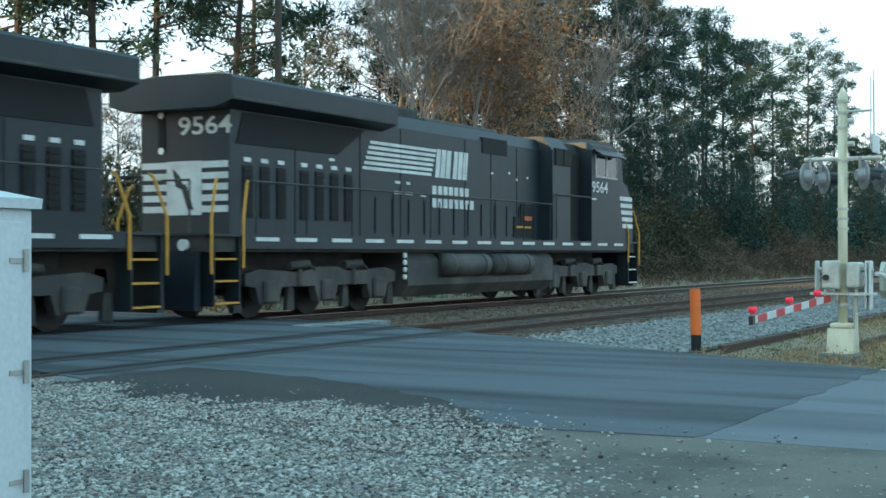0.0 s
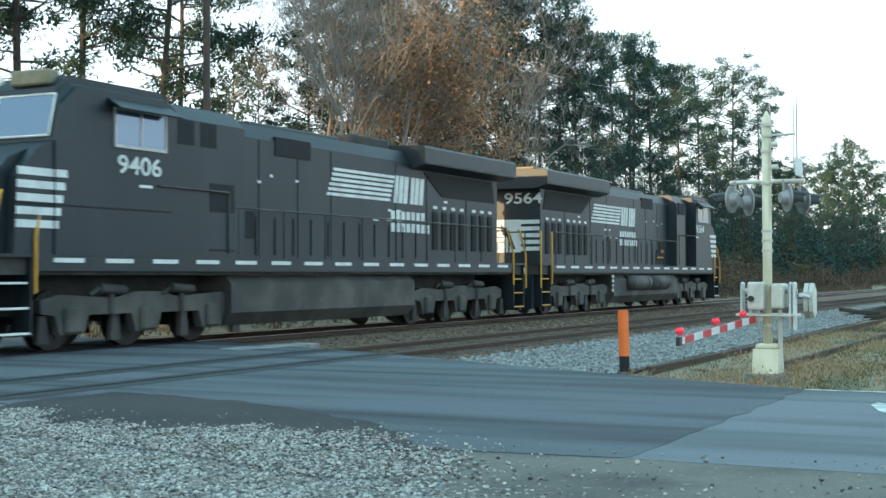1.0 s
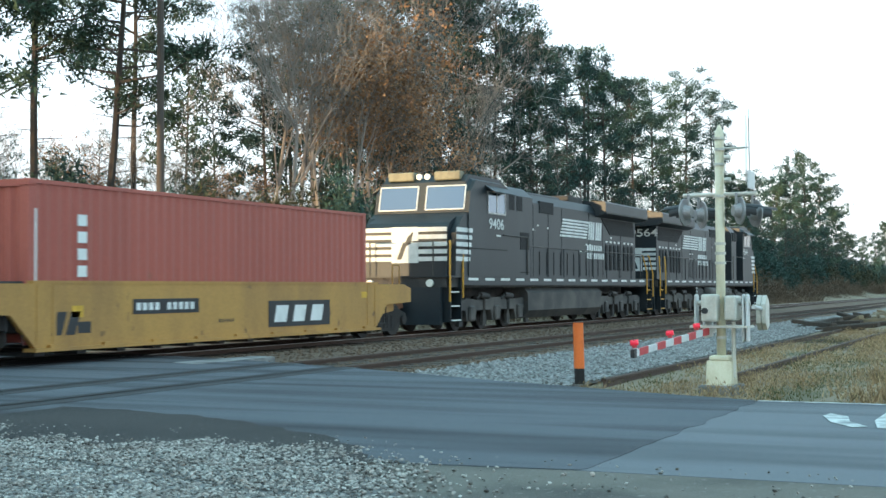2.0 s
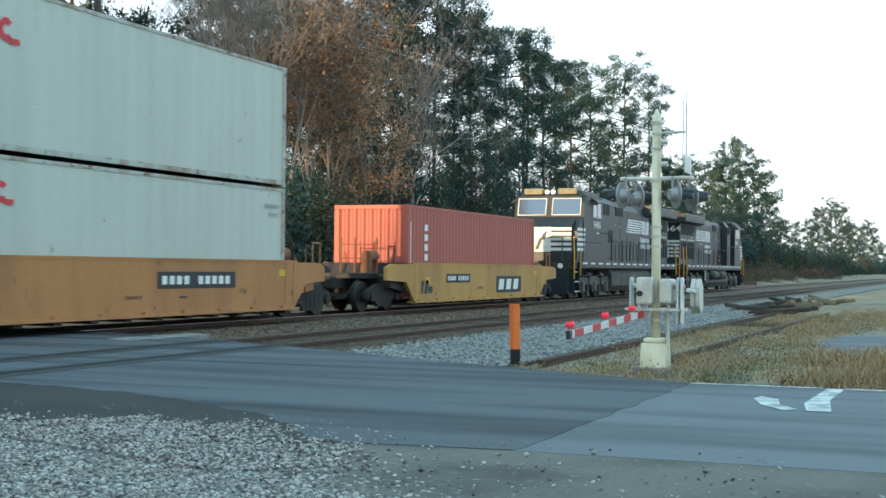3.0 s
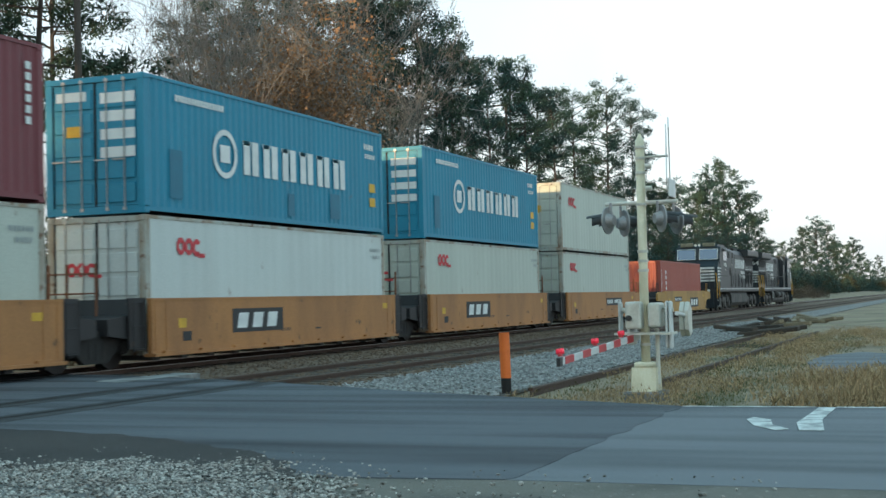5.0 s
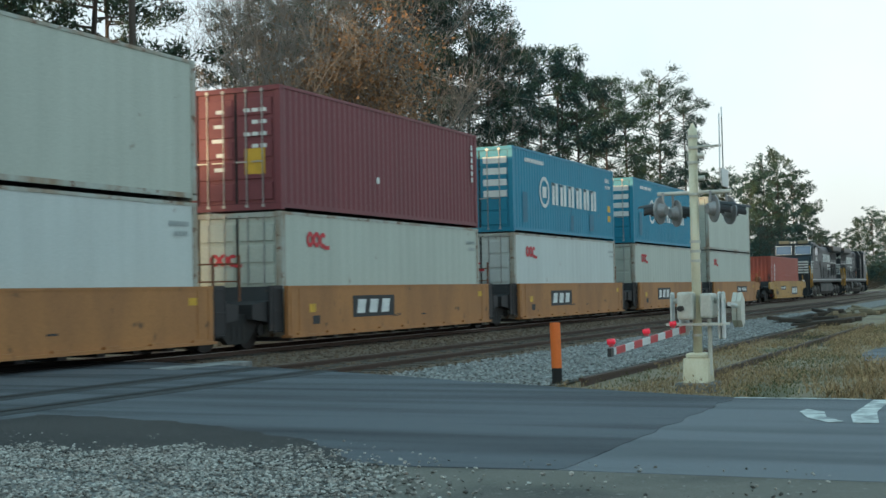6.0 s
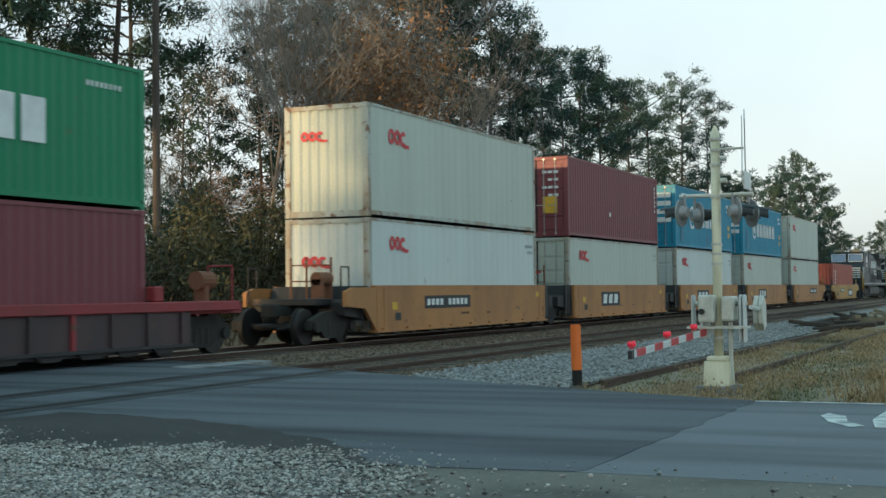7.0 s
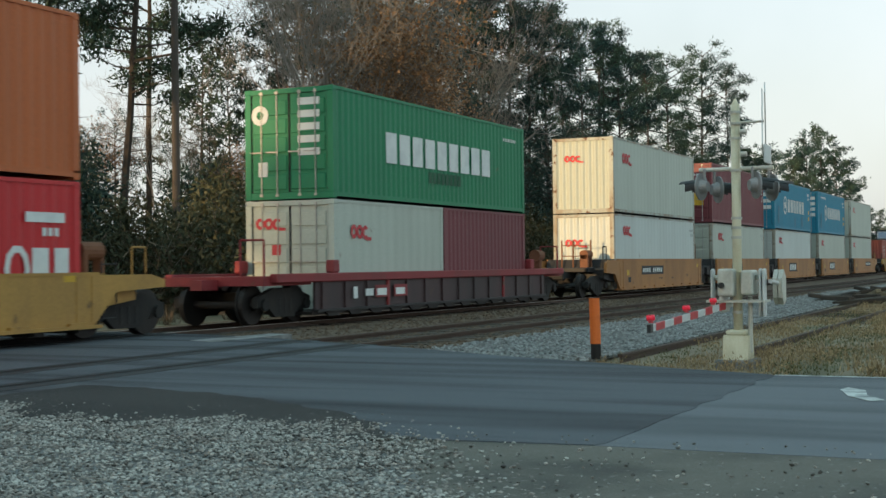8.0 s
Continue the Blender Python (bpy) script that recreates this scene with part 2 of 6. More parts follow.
for nm, c, half, x0, x1 in (("ballast_bed_1", TRACK, 2.6, -200, 11.4), ("ballast_bed_2", TRACK, 2.6, 21.6, 900),
                            ("ballast_bed_3", SIDE_TRACK, 2.79, -200, 11.2), ("ballast_bed_4", SIDE_TRACK, 2.79, 19.2, 900)):
    bm = fresh()
    near = half if c == TRACK else 1.75
    slab(bm, [(c - near - 0.35, -0.2), (c - near, -0.10), (c + half, -0.10), (c + half + 0.4, -0.2)], "x", x0, x1)
    tagged(part(nm, bm, rusty_bed), "rusty brown stained track ballast", "ballast", kind="structure")
sheet("gravel_strip", gravel_bed, [(18.3, 6.15), (18.7, 9.3), (400, 9.3), (400, 7.4), (60, 7.2), (40, 6.4)], -0.1, "pale grey crushed stone strip beside the tracks")


# ---- tracks ----
def track(name, centre, x0, x1, label, top=0.0, old=False):
    t = empty(name, pose(0, centre, 0), label, "railway track")
    t["kind"] = "structure"
    for s in (-1, 1):
        y = s * 0.755
        bm = fresh()
        slab(bm, [(y - 0.07, top - 0.17), (y + 0.07, top - 0.17), (y + 0.07, top - 0.155), (y + 0.01, top - 0.13), (y + 0.01, top - 0.04), (y + 0.037, top - 0.032),
                  (y + 0.037, top - 0.004), (y - 0.037, top - 0.004), (y - 0.037, top - 0.032), (y - 0.01, top - 0.04), (y - 0.01, top - 0.13), (y - 0.07, top - 0.155)], "x", x0, x1)
        rail = part("rail", bm, rail_side, t)
        bm = fresh()
        box(bm, x0, x1, y - 0.035, y + 0.035, top - 0.004, top + 0.004)
        part("running_surface", bm, rail_side if old else rail_top, rail)
    return t


main_track = track("main_track", TRACK, -200, 900, "worn steel rails on rusty ballast and dark ties")
side_track = track("side_track", SIDE_TRACK, -200, 900, "rusty side track rails beside the main line", old=True)
spur_track = track("spur_track", SPUR, 18.6, 45, "disused rusty spur track half buried in weeds", top=-0.055, old=True)


# ---- train ----
SPEED = 18.84


def along(t):
    """How far the train has gone, in metres, from where it is at 5 s."""
    return SPEED * (t - 5) - 0.0065 * (t - 5) ** 2 + float(np.interp(t, [6.5, 7.0, 7.5, 8.0], [0, 0.12, 0.42, 0.0]))


MOVING = []       # (thing, x of its middle at 5 s, whether it faces back)


def on_train(name, x, label, category, group="", turned=False):
    ob = empty(name, pose(x, TRACK, 0, 0, 0, 180 if turned else 0), label, category, group)
    MOVING.append((ob, x, turned))
    return ob


def container_paint(name, c, stain, amount=0.35):
    return surface(name, c, 0.55, second=stain, amount=amount, scale=1.1, streak=5, fine=30, bump=0.05, third=(0.16, 0.08, 0.045), third_scale=1.6, third_at=0.69)


grey_box = container_paint("grey_container_paint", (0.46, 0.5, 0.44), (0.34, 0.37, 0.32))
pale_box = container_paint("pale_container_paint", (0.55, 0.6, 0.58), (0.43, 0.46, 0.44))
rusty_rail_paint = surface("rust_streaked_frame_paint", (0.40, 0.43, 0.39), 0.65, second=(0.24, 0.15, 0.08), amount=0.8, scale=2.2, streak=3, fine=25, bump=0.1, third=(0.15, 0.075, 0.04), third_scale=4, third_at=0.58)
red_box = container_paint("rust_red_container_paint", (0.36, 0.085, 0.06), (0.25, 0.06, 0.045))
maroon_box = container_paint("maroon_container_paint", (0.175, 0.036, 0.046), (0.125, 0.03, 0.038))
blue_box = container_paint("blue_container_paint", (0.015, 0.225, 0.35), (0.018, 0.16, 0.25))
green_box = container_paint("green_container_paint", (0.003, 0.2, 0.088), (0.005, 0.15, 0.066))
orange_box = container_paint("orange_container_paint", (0.5, 0.12, 0.03), (0.37, 0.095, 0.03))
bright_red_box = container_paint("bright_red_container_paint", (0.56, 0.022, 0.028), (0.43, 0.02, 0.022))
white_mark = surface("white_lettering", (0.72, 0.74, 0.72), 0.6, second=(0.5, 0.52, 0.52), amount=0.5, scale=3, bump=0)
red_mark = surface("red_lettering", (0.55, 0.03, 0.045), 0.6, second=(0.45, 0.06, 0.06), scale=3, bump=0)
yellow_mark = surface("yellow_label", (0.65, 0.38, 0.03), 0.6, scale=3, bump=0)
dark_mark = surface("black_lettering", (0.03, 0.03, 0.032), 0.7, scale=3, bump=0)
steel = surface("galvanised_rod", (0.42, 0.42, 0.41), 0.5, 0.7, scale=4, bump=0.05)
rubber = plain("black_gasket", (0.012, 0.012, 0.013), 0.8)


def ridges(length, depth, pitch=0.278):
    """Zigzag of a corrugated panel along its length: (s, depth) pairs."""
    out, n = [], max(3, round(length / pitch))
    p = length / n
    for i in range(n):
        a = i * p
        out += [(a, 0.0), (a + p * 0.26, 0.0), (a + p * 0.5, -depth), (a + p * 0.76, -depth)]
    return out + [(length, 0.0)]


def corrugated(bm, length, z0, z1, place, depth=0.036, pitch=0.278):
    """place(s, d, z) gives the point s along the panel and d out of it."""
    r = ridges(length, depth, pitch)
    lo = [bm.verts.new(place(s, d, z0)) for s, d in r]
    hi = [bm.verts.new(place(s, d, z1)) for s, d in r]
    for i in range(len(r) - 1):
        bm.faces.new((lo[i], lo[i + 1], hi[i + 1], hi[i]))


def container(x_front, z0, height, paint, label, length=12.19, doors=True, relief=0.027, end_paint=None, rods=steel, pitch=0.278, rails=None):
    """A shipping container; its rear end faces -x. The near long side faces -y."""
    c = on_train("shipping_container", x_front - length / 2, label, "shipping container", "containers on the train")
    h, w, z1 = length / 2, 1.219, z0 + height
    rails = rails or paint
    for y in (-1, 1):
        bm = fresh()
        box(bm, -h, h, y * w - 0.03 if y > 0 else -w, w if y > 0 else -w + 0.03, z1 - 0.07, z1)
        part("top_rail", bm, rails, c)
        bm = fresh()
        box(bm, -h, h, w - 0.04 if y > 0 else -w, w if y > 0 else -w + 0.04, z0 + 0.045, z0 + 0.15)
        part("bottom_rail", bm, rails, c)
        bm = fresh()
        corrugated(bm, length - 0.3, z0 + 0.15, z1 - 0.07, lambda s, d, z: (-h + 0.15 + s, y * (w - 0.012 + d), z), relief, pitch)
        part("side_panel", bm, paint, c)
        for x in (-1, 1):
            bm = fresh()
            x0, x1 = (h - 0.16, h) if x > 0 else (-h, -h + 0.16)
            y0, y1 = (w - 0.16, w) if y > 0 else (-w, -w + 0.16)
            box(bm, x0, x1, y0, y1, z0 + 0.118, z1 - 0.118)
            post = part("corner_post", bm, rails, c)
            for zz in (z0, z1 - 0.118):
                bm = fresh()
                e = 0.006
                soft_box(bm, x0 - e * (x < 0), x1 + e * (x > 0), y0 - e * (y < 0), y1 + e * (y > 0), zz - e * (zz == z0), zz + 0.118 + e, 0.012, 1)
                part("corner_casting", bm, rails, post)
    bm = fresh()
    corrugated(bm, length - 0.3, -w + 0.03, w - 0.03, lambda s, d, q: (-h + 0.15 + s, q, z1 - 0.02 + d), 0.02, 0.4)
    part("roof", bm, paint, c)
    bm = fresh()
    box(bm, -h + 0.05, h - 0.05, -w + 0.04, w - 0.04, z0 + 0.1, z0 + 0.16)
    part("floor", bm, dark_mark, c)
    # end frames and end walls
    for x in (-1, 1):
        for nm, za, zb in (("end_header", z1 - 0.12, z1 - 0.004), ("end_sill", z0 + 0.004, z0 + 0.16)):
            bm = fresh()
            box(bm, h - 0.14 if x > 0 else -h + 0.004, h - 0.004 if x > 0 else -h + 0.14, -w + 0.16, w - 0.16, za, zb)
            part(nm, bm, rails, c)
        if x > 0 or not doors:
            bm = fresh()
            corrugated(bm, 2 * w - 0.32, z0 + 0.16, z1 - 0.12, lambda s, d, z: (x * (h - 0.03 + d), -w + 0.16 + s, z), 0.045, 0.25)
            part("end_wall", bm, end_paint or paint, c)
    if doors:
        for y in (-1, 1):
            y0, y1 = (0.012, w - 0.17) if y > 0 else (-w + 0.17, -0.012)
            bm = fresh()
            box(bm, -h + 0.045, -h + 0.07, y0, y1, z0 + 0.17, z1 - 0.13)
            door = part("door", bm, end_paint or paint, c)
            n = 5
            for i in range(n):
                za = z0 + 0.24 + i * (height - 0.42) / n
                bm = fresh()
                soft_box(bm, -h + 0.015, -h + 0.046, y0 + 0.06, y1 - 0.06, za, za + (height - 0.42) / n - 0.09, 0.012, 1)
                part("door_panel", bm, end_paint or paint, door)
            bm = fresh()
            box(bm, -h + 0.03, -h + 0.05, y0 - 0.008, y0 + 0.014, z0 + 0.17, z1 - 0.13)
            box(bm, -h + 0.03, -h + 0.05, y1 - 0.014, y1 + 0.008, z0 + 0.17, z1 - 0.13)
            part("gasket", bm, rubber, door)
            for q in (0.3, 0.72):
                yy = y0 + (y1 - y0) * q
                bm = fresh()
                rod(bm, (-h - 0.004, yy, z0 + 0.08), (-h - 0.004, yy, z1 - 0.05), 0.017, 6)
                box(bm, -h - 0.02, -h + 0.03, yy - 0.04, yy + 0.04, z0 + 0.07, z0 + 0.13)
                box(bm, -h - 0.02, -h + 0.03, yy - 0.04, yy + 0.04, z1 - 0.13, z1 - 0.07)
                box(bm, -h - 0.02, -h + 0.02, yy - 0.02, yy + 0.3, z0 + 1.12, z0 + 1.15)
                part("lock_rod", bm, rods, door)
    return c, h, w, z1


def painted(c, outlines, material, label, name):
    """Flat painted shapes; those that touch make one piece."""
    groups = []
    for o in outlines:
        keys = {tuple(round(q, 3) for q in p) for p in o}
        hit = [g for g in groups if g[0] & keys]
        for g in hit:
            groups.remove(g)
        groups.append((keys.union(*[g[0] for g in hit]), sum([g[1] for g in hit], []) + [o]))
    for _, shapes in groups:
        bm = fresh()
        for o in shapes:
            bm.faces.new([bm.verts.new(p) for p in o])
        bmesh.ops.remove_doubles(bm, verts=bm.verts[:], dist=0.0005)
        part(name, bm, material, c, label)


def mark_side(c, bars, material, label, w=1.219, name="marking"):
    """Flat painted shapes on the near side: outlines of (x, z) pairs."""
    painted(c, [[(x, -w - 0.004, z) for x, z in o] for o in bars], material, label, name)


def mark_end(c, bars, material, label, x):
    painted(c, [[(x, y, z) for y, z in o] for o in bars], material, label, "marking")


def rect(x0, x1, z0, z1, lean=0.0):
    return [(x0, z0), (x1, z0), (x1 + lean, z1), (x0 + lean, z1)]


def ring(x, z, rx, rz, thick, n=20, a0=0.0, a1=360.0):
    out = []
    for i in range(n):
        a, b = radians(a0 + (a1 - a0) * i / n), radians(a0 + (a1 - a0) * (i + 1) / n)
        out.append([(x + rx * math.cos(a), z + rz * math.sin(a)), (x + rx * math.cos(b), z + rz * math.sin(b)),
                    (x + (rx - thick) * math.cos(b), z + (rz - thick) * math.sin(b)), (x + (rx - thick) * math.cos(a), z + (rz - thick) * math.sin(a))])
    return out


def petal_logo(x, z, s):
    """Red emblem of three linked rings and a foot."""
    return (ring(x + 0.33 * s, z, 0.33 * s, 0.36 * s, 0.2 * s, 8, 22.5, 382.5) + ring(x + 0.92 * s, z, 0.33 * s, 0.36 * s, 0.2 * s, 8, 22.5, 382.5)
            + ring(x + 1.5 * s, z - 0.03 * s, 0.33 * s, 0.36 * s, 0.2 * s, 8, 40, 320) + [rect(x + 1.62 * s, x + 2.1 * s, z - 0.42 * s, z - 0.25 * s)])


def end_logo(x, z, s):
    return [[(-p, q) for p, q in o] for o in petal_logo(x, z, s)]


def code_bars(x, z, n, size=0.1, gap=0.05):
    return [rect(x + i * (size * 0.7 + gap), x + i * (size * 0.7 + gap) + size * 0.7, z, z + size) for i in range(n)]


faded_blue = surface("repainted_blue", (0.018, 0.14, 0.22), 0.6, second=(0.016, 0.19, 0.29), scale=2, bump=0)
FLOOR = 0.26
HIGH, LOW = 2.896, 2.591
GREY_LABEL = "pale grey steel shipping container with a red emblem"
fronts = (66.5, 50.94, 35.6, 20.17, 4.53)
for k, xf in enumerate(fronts):
    low_paint = pale_box if k in (2, 4) else grey_box
    c, h, w, z1 = container(xf, FLOOR, HIGH, low_paint, GREY_LABEL + ", lower of two", doors=k != 4, relief=0.012, pitch=0.45, rails=rusty_rail_paint)
    mark_side(c, petal_logo(-h + 1.15, z1 - 0.62, 0.55), red_mark, "red painted emblem")
    mark_end(c, end_logo(-0.75, z1 - 1.1, 0.42), red_mark, "red painted emblem", -h + (0.008 if k != 4 else 0.0))
    mark_side(c, code_bars(h - 1.0, z1 - 0.5, 6) + code_bars(h - 0.8, z1 - 0.7, 4), surface("faded_code_%d" % k, (0.33, 0.36, 0.36), 0.7, bump=0), "faded grey code")
    zt = FLOOR + HIGH + 0.045
    if k in (0, 4):
        c, h, w, z1 = container(xf, zt, HIGH, grey_box, GREY_LABEL + ", stacked on another", doors=k == 0, relief=0.012, pitch=0.45, rails=rusty_rail_paint)
        mark_side(c, petal_logo(-h + 1.15, z1 - 0.75, 0.6), red_mark, "red painted emblem")
        mark_end(c, end_logo(-0.75, z1 - 0.8, 0.38), red_mark, "red painted emblem", -h + (0.008 if k != 4 else 0.0))
        if k == 0:
            mark_end(c, [rect(-0.35, 0.1, z1 - 1.25, z1 - 0.95)], yellow_mark, "yellow label", -h + 0.008)
    elif k in (1, 2):
        c, h, w, z1 = container(xf, zt, HIGH, blue_box, "blue corrugated steel shipping container with white lettering")
        x0, zc = -2.83, z1 - 1.4
        bars = ring(x0, zc, 0.55, 0.56, 0.13, 24) + [rect(x0 - 0.22, x0 + 0.22, zc - 0.2, zc + 0.2)]
        for i in range(6):
            a = -1.98 + i * 0.965
            bars += [rect(a, a + 0.3, zc - 0.4, zc + 0.4), rect(a + 0.4, a + 0.7, zc - 0.4, zc + 0.4), rect(a - 0.04, a + 0.34, zc + 0.3, zc + 0.4 + 0.002)]
        mark_side(c, bars, white_mark, "large white painted lettering shapes")
        mark_side(c, code_bars(h - 1.25, z1 - 0.55, 4, 0.16) + code_bars(h - 1.2, z1 - 0.8, 5, 0.13) + code_bars(-h + 1.2, z1 - 0.45, 16, 0.14, 0.03), white_mark, "white code")
        mark_side(c, [rect(h - 0.95, h - 0.55, z1 - 1.75, z1 - 1.5), rect(h - 0.95, h - 0.55, z1 - 2.15, z1 - 1.9)], yellow_mark, "yellow labels")
        mark_side(c, [rect(-h + 0.95, -h + 1.45, z1 - 2.55, z1 - 1.5)] + ([rect(2.6, 3.2, z1 - 2.62, z1 - 1.95), rect(0.2, 0.55, z1 - 2.66, z1 - 2.1)] if k == 2 else []), faded_blue, "darker blue repainted patches")
        xe = -h + 0.008
        mark_end(c, [rect(-1.0, -0.15, z1 - 0.58 - i * 0.38, z1 - 0.36 - i * 0.38) for i in range(4)] + [rect(0.2, 0.95, z1 - 0.5, z1 - 0.3)], white_mark, "white code", xe)
        mark_end(c, [rect(0.3, 0.7, z1 - 1.25, z1 - 1.02)], yellow_mark, "yellow label", xe)
    else:
        c, h, w, z1 = container(xf, zt, HIGH, maroon_box, "maroon corrugated steel shipping container with white codes")
        mark_end(c, [rect(-0.85 + 0.22 * j, -0.68 + 0.22 * j, z1 - 0.6 - i * 0.28, z1 - 0.51 - i * 0.28) for i in range(4) for j in range(3 - i % 2)] + [rect(0.3, 0.52 + 0.06 * (i % 3), z1 - 0.6 - i * 0.34, z1 - 0.51 - i * 0.34) for i in range(5)], white_mark, "white code", -h + 0.008)
        mark_end(c, [rect(-0.8, -0.25, z1 - 2.05, z1 - 1.45)], yellow_mark, "yellow label", -h + 0.008)
        mark_side(c, [rect(h - 0.5, h - 0.35, z1 - 0.5 - i * 0.2, z1 - 0.36 - i * 0.2) for i in range(6)], white_mark, "white code")
        mark_side(c, ring(-h + 5.1, z1 - 1.9, 0.1, 0.1, 0.09, 8), white_mark, "white round patch")

c, h, w, z1 = container(86.34, FLOOR + 0.1, LOW + 0.2, red_box, "rust-red corrugated steel shipping container riding alone", doors=False, rods=red_box)
mark_side(c, [rect(-h + 1.25, -h + 1.5, z1 - 0.75 - i * 0.3, z1 - 0.55 - i * 0.3) for i in range(6)] + [rect(-h + 0.45 - 0.3, -h + 0.5 - 0.3, z1 - 2.2, z1 - 0.5)], white_mark, "white code")
c, h, w, z1 = container(-16.91, FLOOR + LOW + 0.03, LOW + 0.06, green_box, "green corrugated steel shipping container with white lettering")
bars = []
zc = z1 - 1.27
for i in range(9):
    a = -3.4 + i * 0.765
    bars.append(rect(a, a + 0.6, zc - 0.39, zc + 0.39))
mark_side(c, bars, white_mark, "large white painted lettering shapes")
mark_side(c, code_bars(h - 1.7, z1 - 0.5, 8, 0.1, 0.06), white_mark, "white code")
mark_side(c, code_bars(h - 7.0, z1 - 2.05, 8, 0.3, 0.06), surface("worn_green", (0.02, 0.10, 0.05), 0.7, bump=0), "worn darker green shapes")
mark_end(c, [rect(-0.85, -0.25, z1 - 0.42 - i * 0.3, z1 - 0.25 - i * 0.3) for i in range(5)], white_mark, "white code", -h + 0.008)
mark_end(c, ring(0.8, z1 - 0.62, 0.24, 0.24, 0.14, 14) + [rect(0.6, 0.85, z1 - 2.1, z1 - 1.75)], white_mark, "white round emblem", -h + 0.008)
c, h, w, z1 = container(-16.91, FLOOR, LOW, maroon_box, "maroon twenty foot shipping container under a green one", length=6.058)
c, h, w, z1 = container(-16.91 - 6.13, FLOOR, LOW, grey_box, "pale grey twenty foot shipping container with a red emblem", length=6.058, relief=0.012, pitch=0.45)
mark_side(c, petal_logo(-h + 0.8, z1 - 0.75, 0.5), red_mark, "red painted emblem")
mark_end(c, end_logo(-0.95, z1 - 0.55, 0.4) + [rect(0.25, 0.5, z1 - 1.3, z1 - 1.05)], red_mark, "red painted emblem", -h + 0.008)
TAIL = 18.45 - along(8.0)
c, h, w, z1 = container(TAIL, FLOOR + LOW - 0.03, HIGH, orange_box, "orange corrugated steel shipping container stacked on a red one")
c, h, w, z1 = container(TAIL, FLOOR, LOW - 0.07, bright_red_box, "bright red corrugated steel shipping container with white lettering")
mark_side(c, ring(h - 1.55, z1 - 1.5, 0.3, 0.4, 0.12, 10) + [rect(h - 1.2, h - 0.8, z1 - 1.85, z1 - 1.15), rect(h - 0.66, h - 0.3, z1 - 1.85, z1 - 1.15), rect(h - 1.35, h - 0.4, z1 - 0.72, z1 - 0.55)]
          + code_bars(h - 0.95, z1 - 0.95, 3, 0.14), white_mark, "white lettering shapes")


# ---- rail cars ----
def car_paint(name, c, stain):
    return surface(name, c, 0.65, second=stain, amount=0.75, scale=0.9, streak=3, fine=25, bump=0.08, third=(0.10, 0.055, 0.03), third_scale=2.5, third_at=0.66)


yellow_car = car_paint("yellow_car_paint", (0.43, 0.235, 0.055), (0.27, 0.145, 0.045))
tan_car = car_paint("faded_yellow_car_paint", (0.40, 0.178, 0.055), (0.26, 0.115, 0.042))
red_car = car_paint("red_car_paint", (0.25, 0.025, 0.03), (0.17, 0.03, 0.03))
dark_car = car_paint("grimy_car_steel", (0.022, 0.0205, 0.022), (0.012, 0.0115, 0.012))
grimy_red = car_paint("grimy_red_car_paint", (0.06, 0.032, 0.034), (0.03, 0.024, 0.026))
truck_steel = surface("grimy_truck_steel", (0.016, 0.015, 0.0145), 0.85, second=(0.034, 0.026, 0.021), scale=3, fine=20, bump=0.3)
wheel_steel = surface("wheel_steel", (0.022, 0.019, 0.018), 0.6, 0.3, scale=3, bump=0.1)
rust = surface("rusty_steel", (0.20, 0.085, 0.045), 0.9, second=(0.10, 0.05, 0.03), scale=3, fine=20, bump=0.4)

ROLLING = []      # (axle with its wheels, radius, place in its thing)


def axle(parent, x, r):
    bm = fresh()
    for s in (-1, 1):
        rod(bm, (0, s * 0.69, 0), (0, s * 0.82, 0), r - 0.02, 20)
        rod(bm, (0, s * 0.66, 0), (0, s * 0.69, 0), r + 0.02, 20)
        rod(bm, (0, s * 0.82, 0), (0, s * 0.93, 0), 0.14, 10)
        for i in range(3):
            a = i * 2.094
            box(bm, math.cos(a) * r * 0.55 - 0.05, math.cos(a) * r * 0.55 + 0.05, s * 0.825 - 0.01, s * 0.825 + 0.01, math.sin(a) * r * 0.55 - 0.05, math.sin(a) * r * 0.55 + 0.05)
    rod(bm, (0, -0.7, 0), (0, 0.7, 0), 0.09, 10)
    a = part("wheelset", bm, wheel_steel, parent, "pair of dark steel wheels on an axle")
    a.matrix_basis = pose(x, 0, r)
    ROLLING.append((a, r, x))
    return a


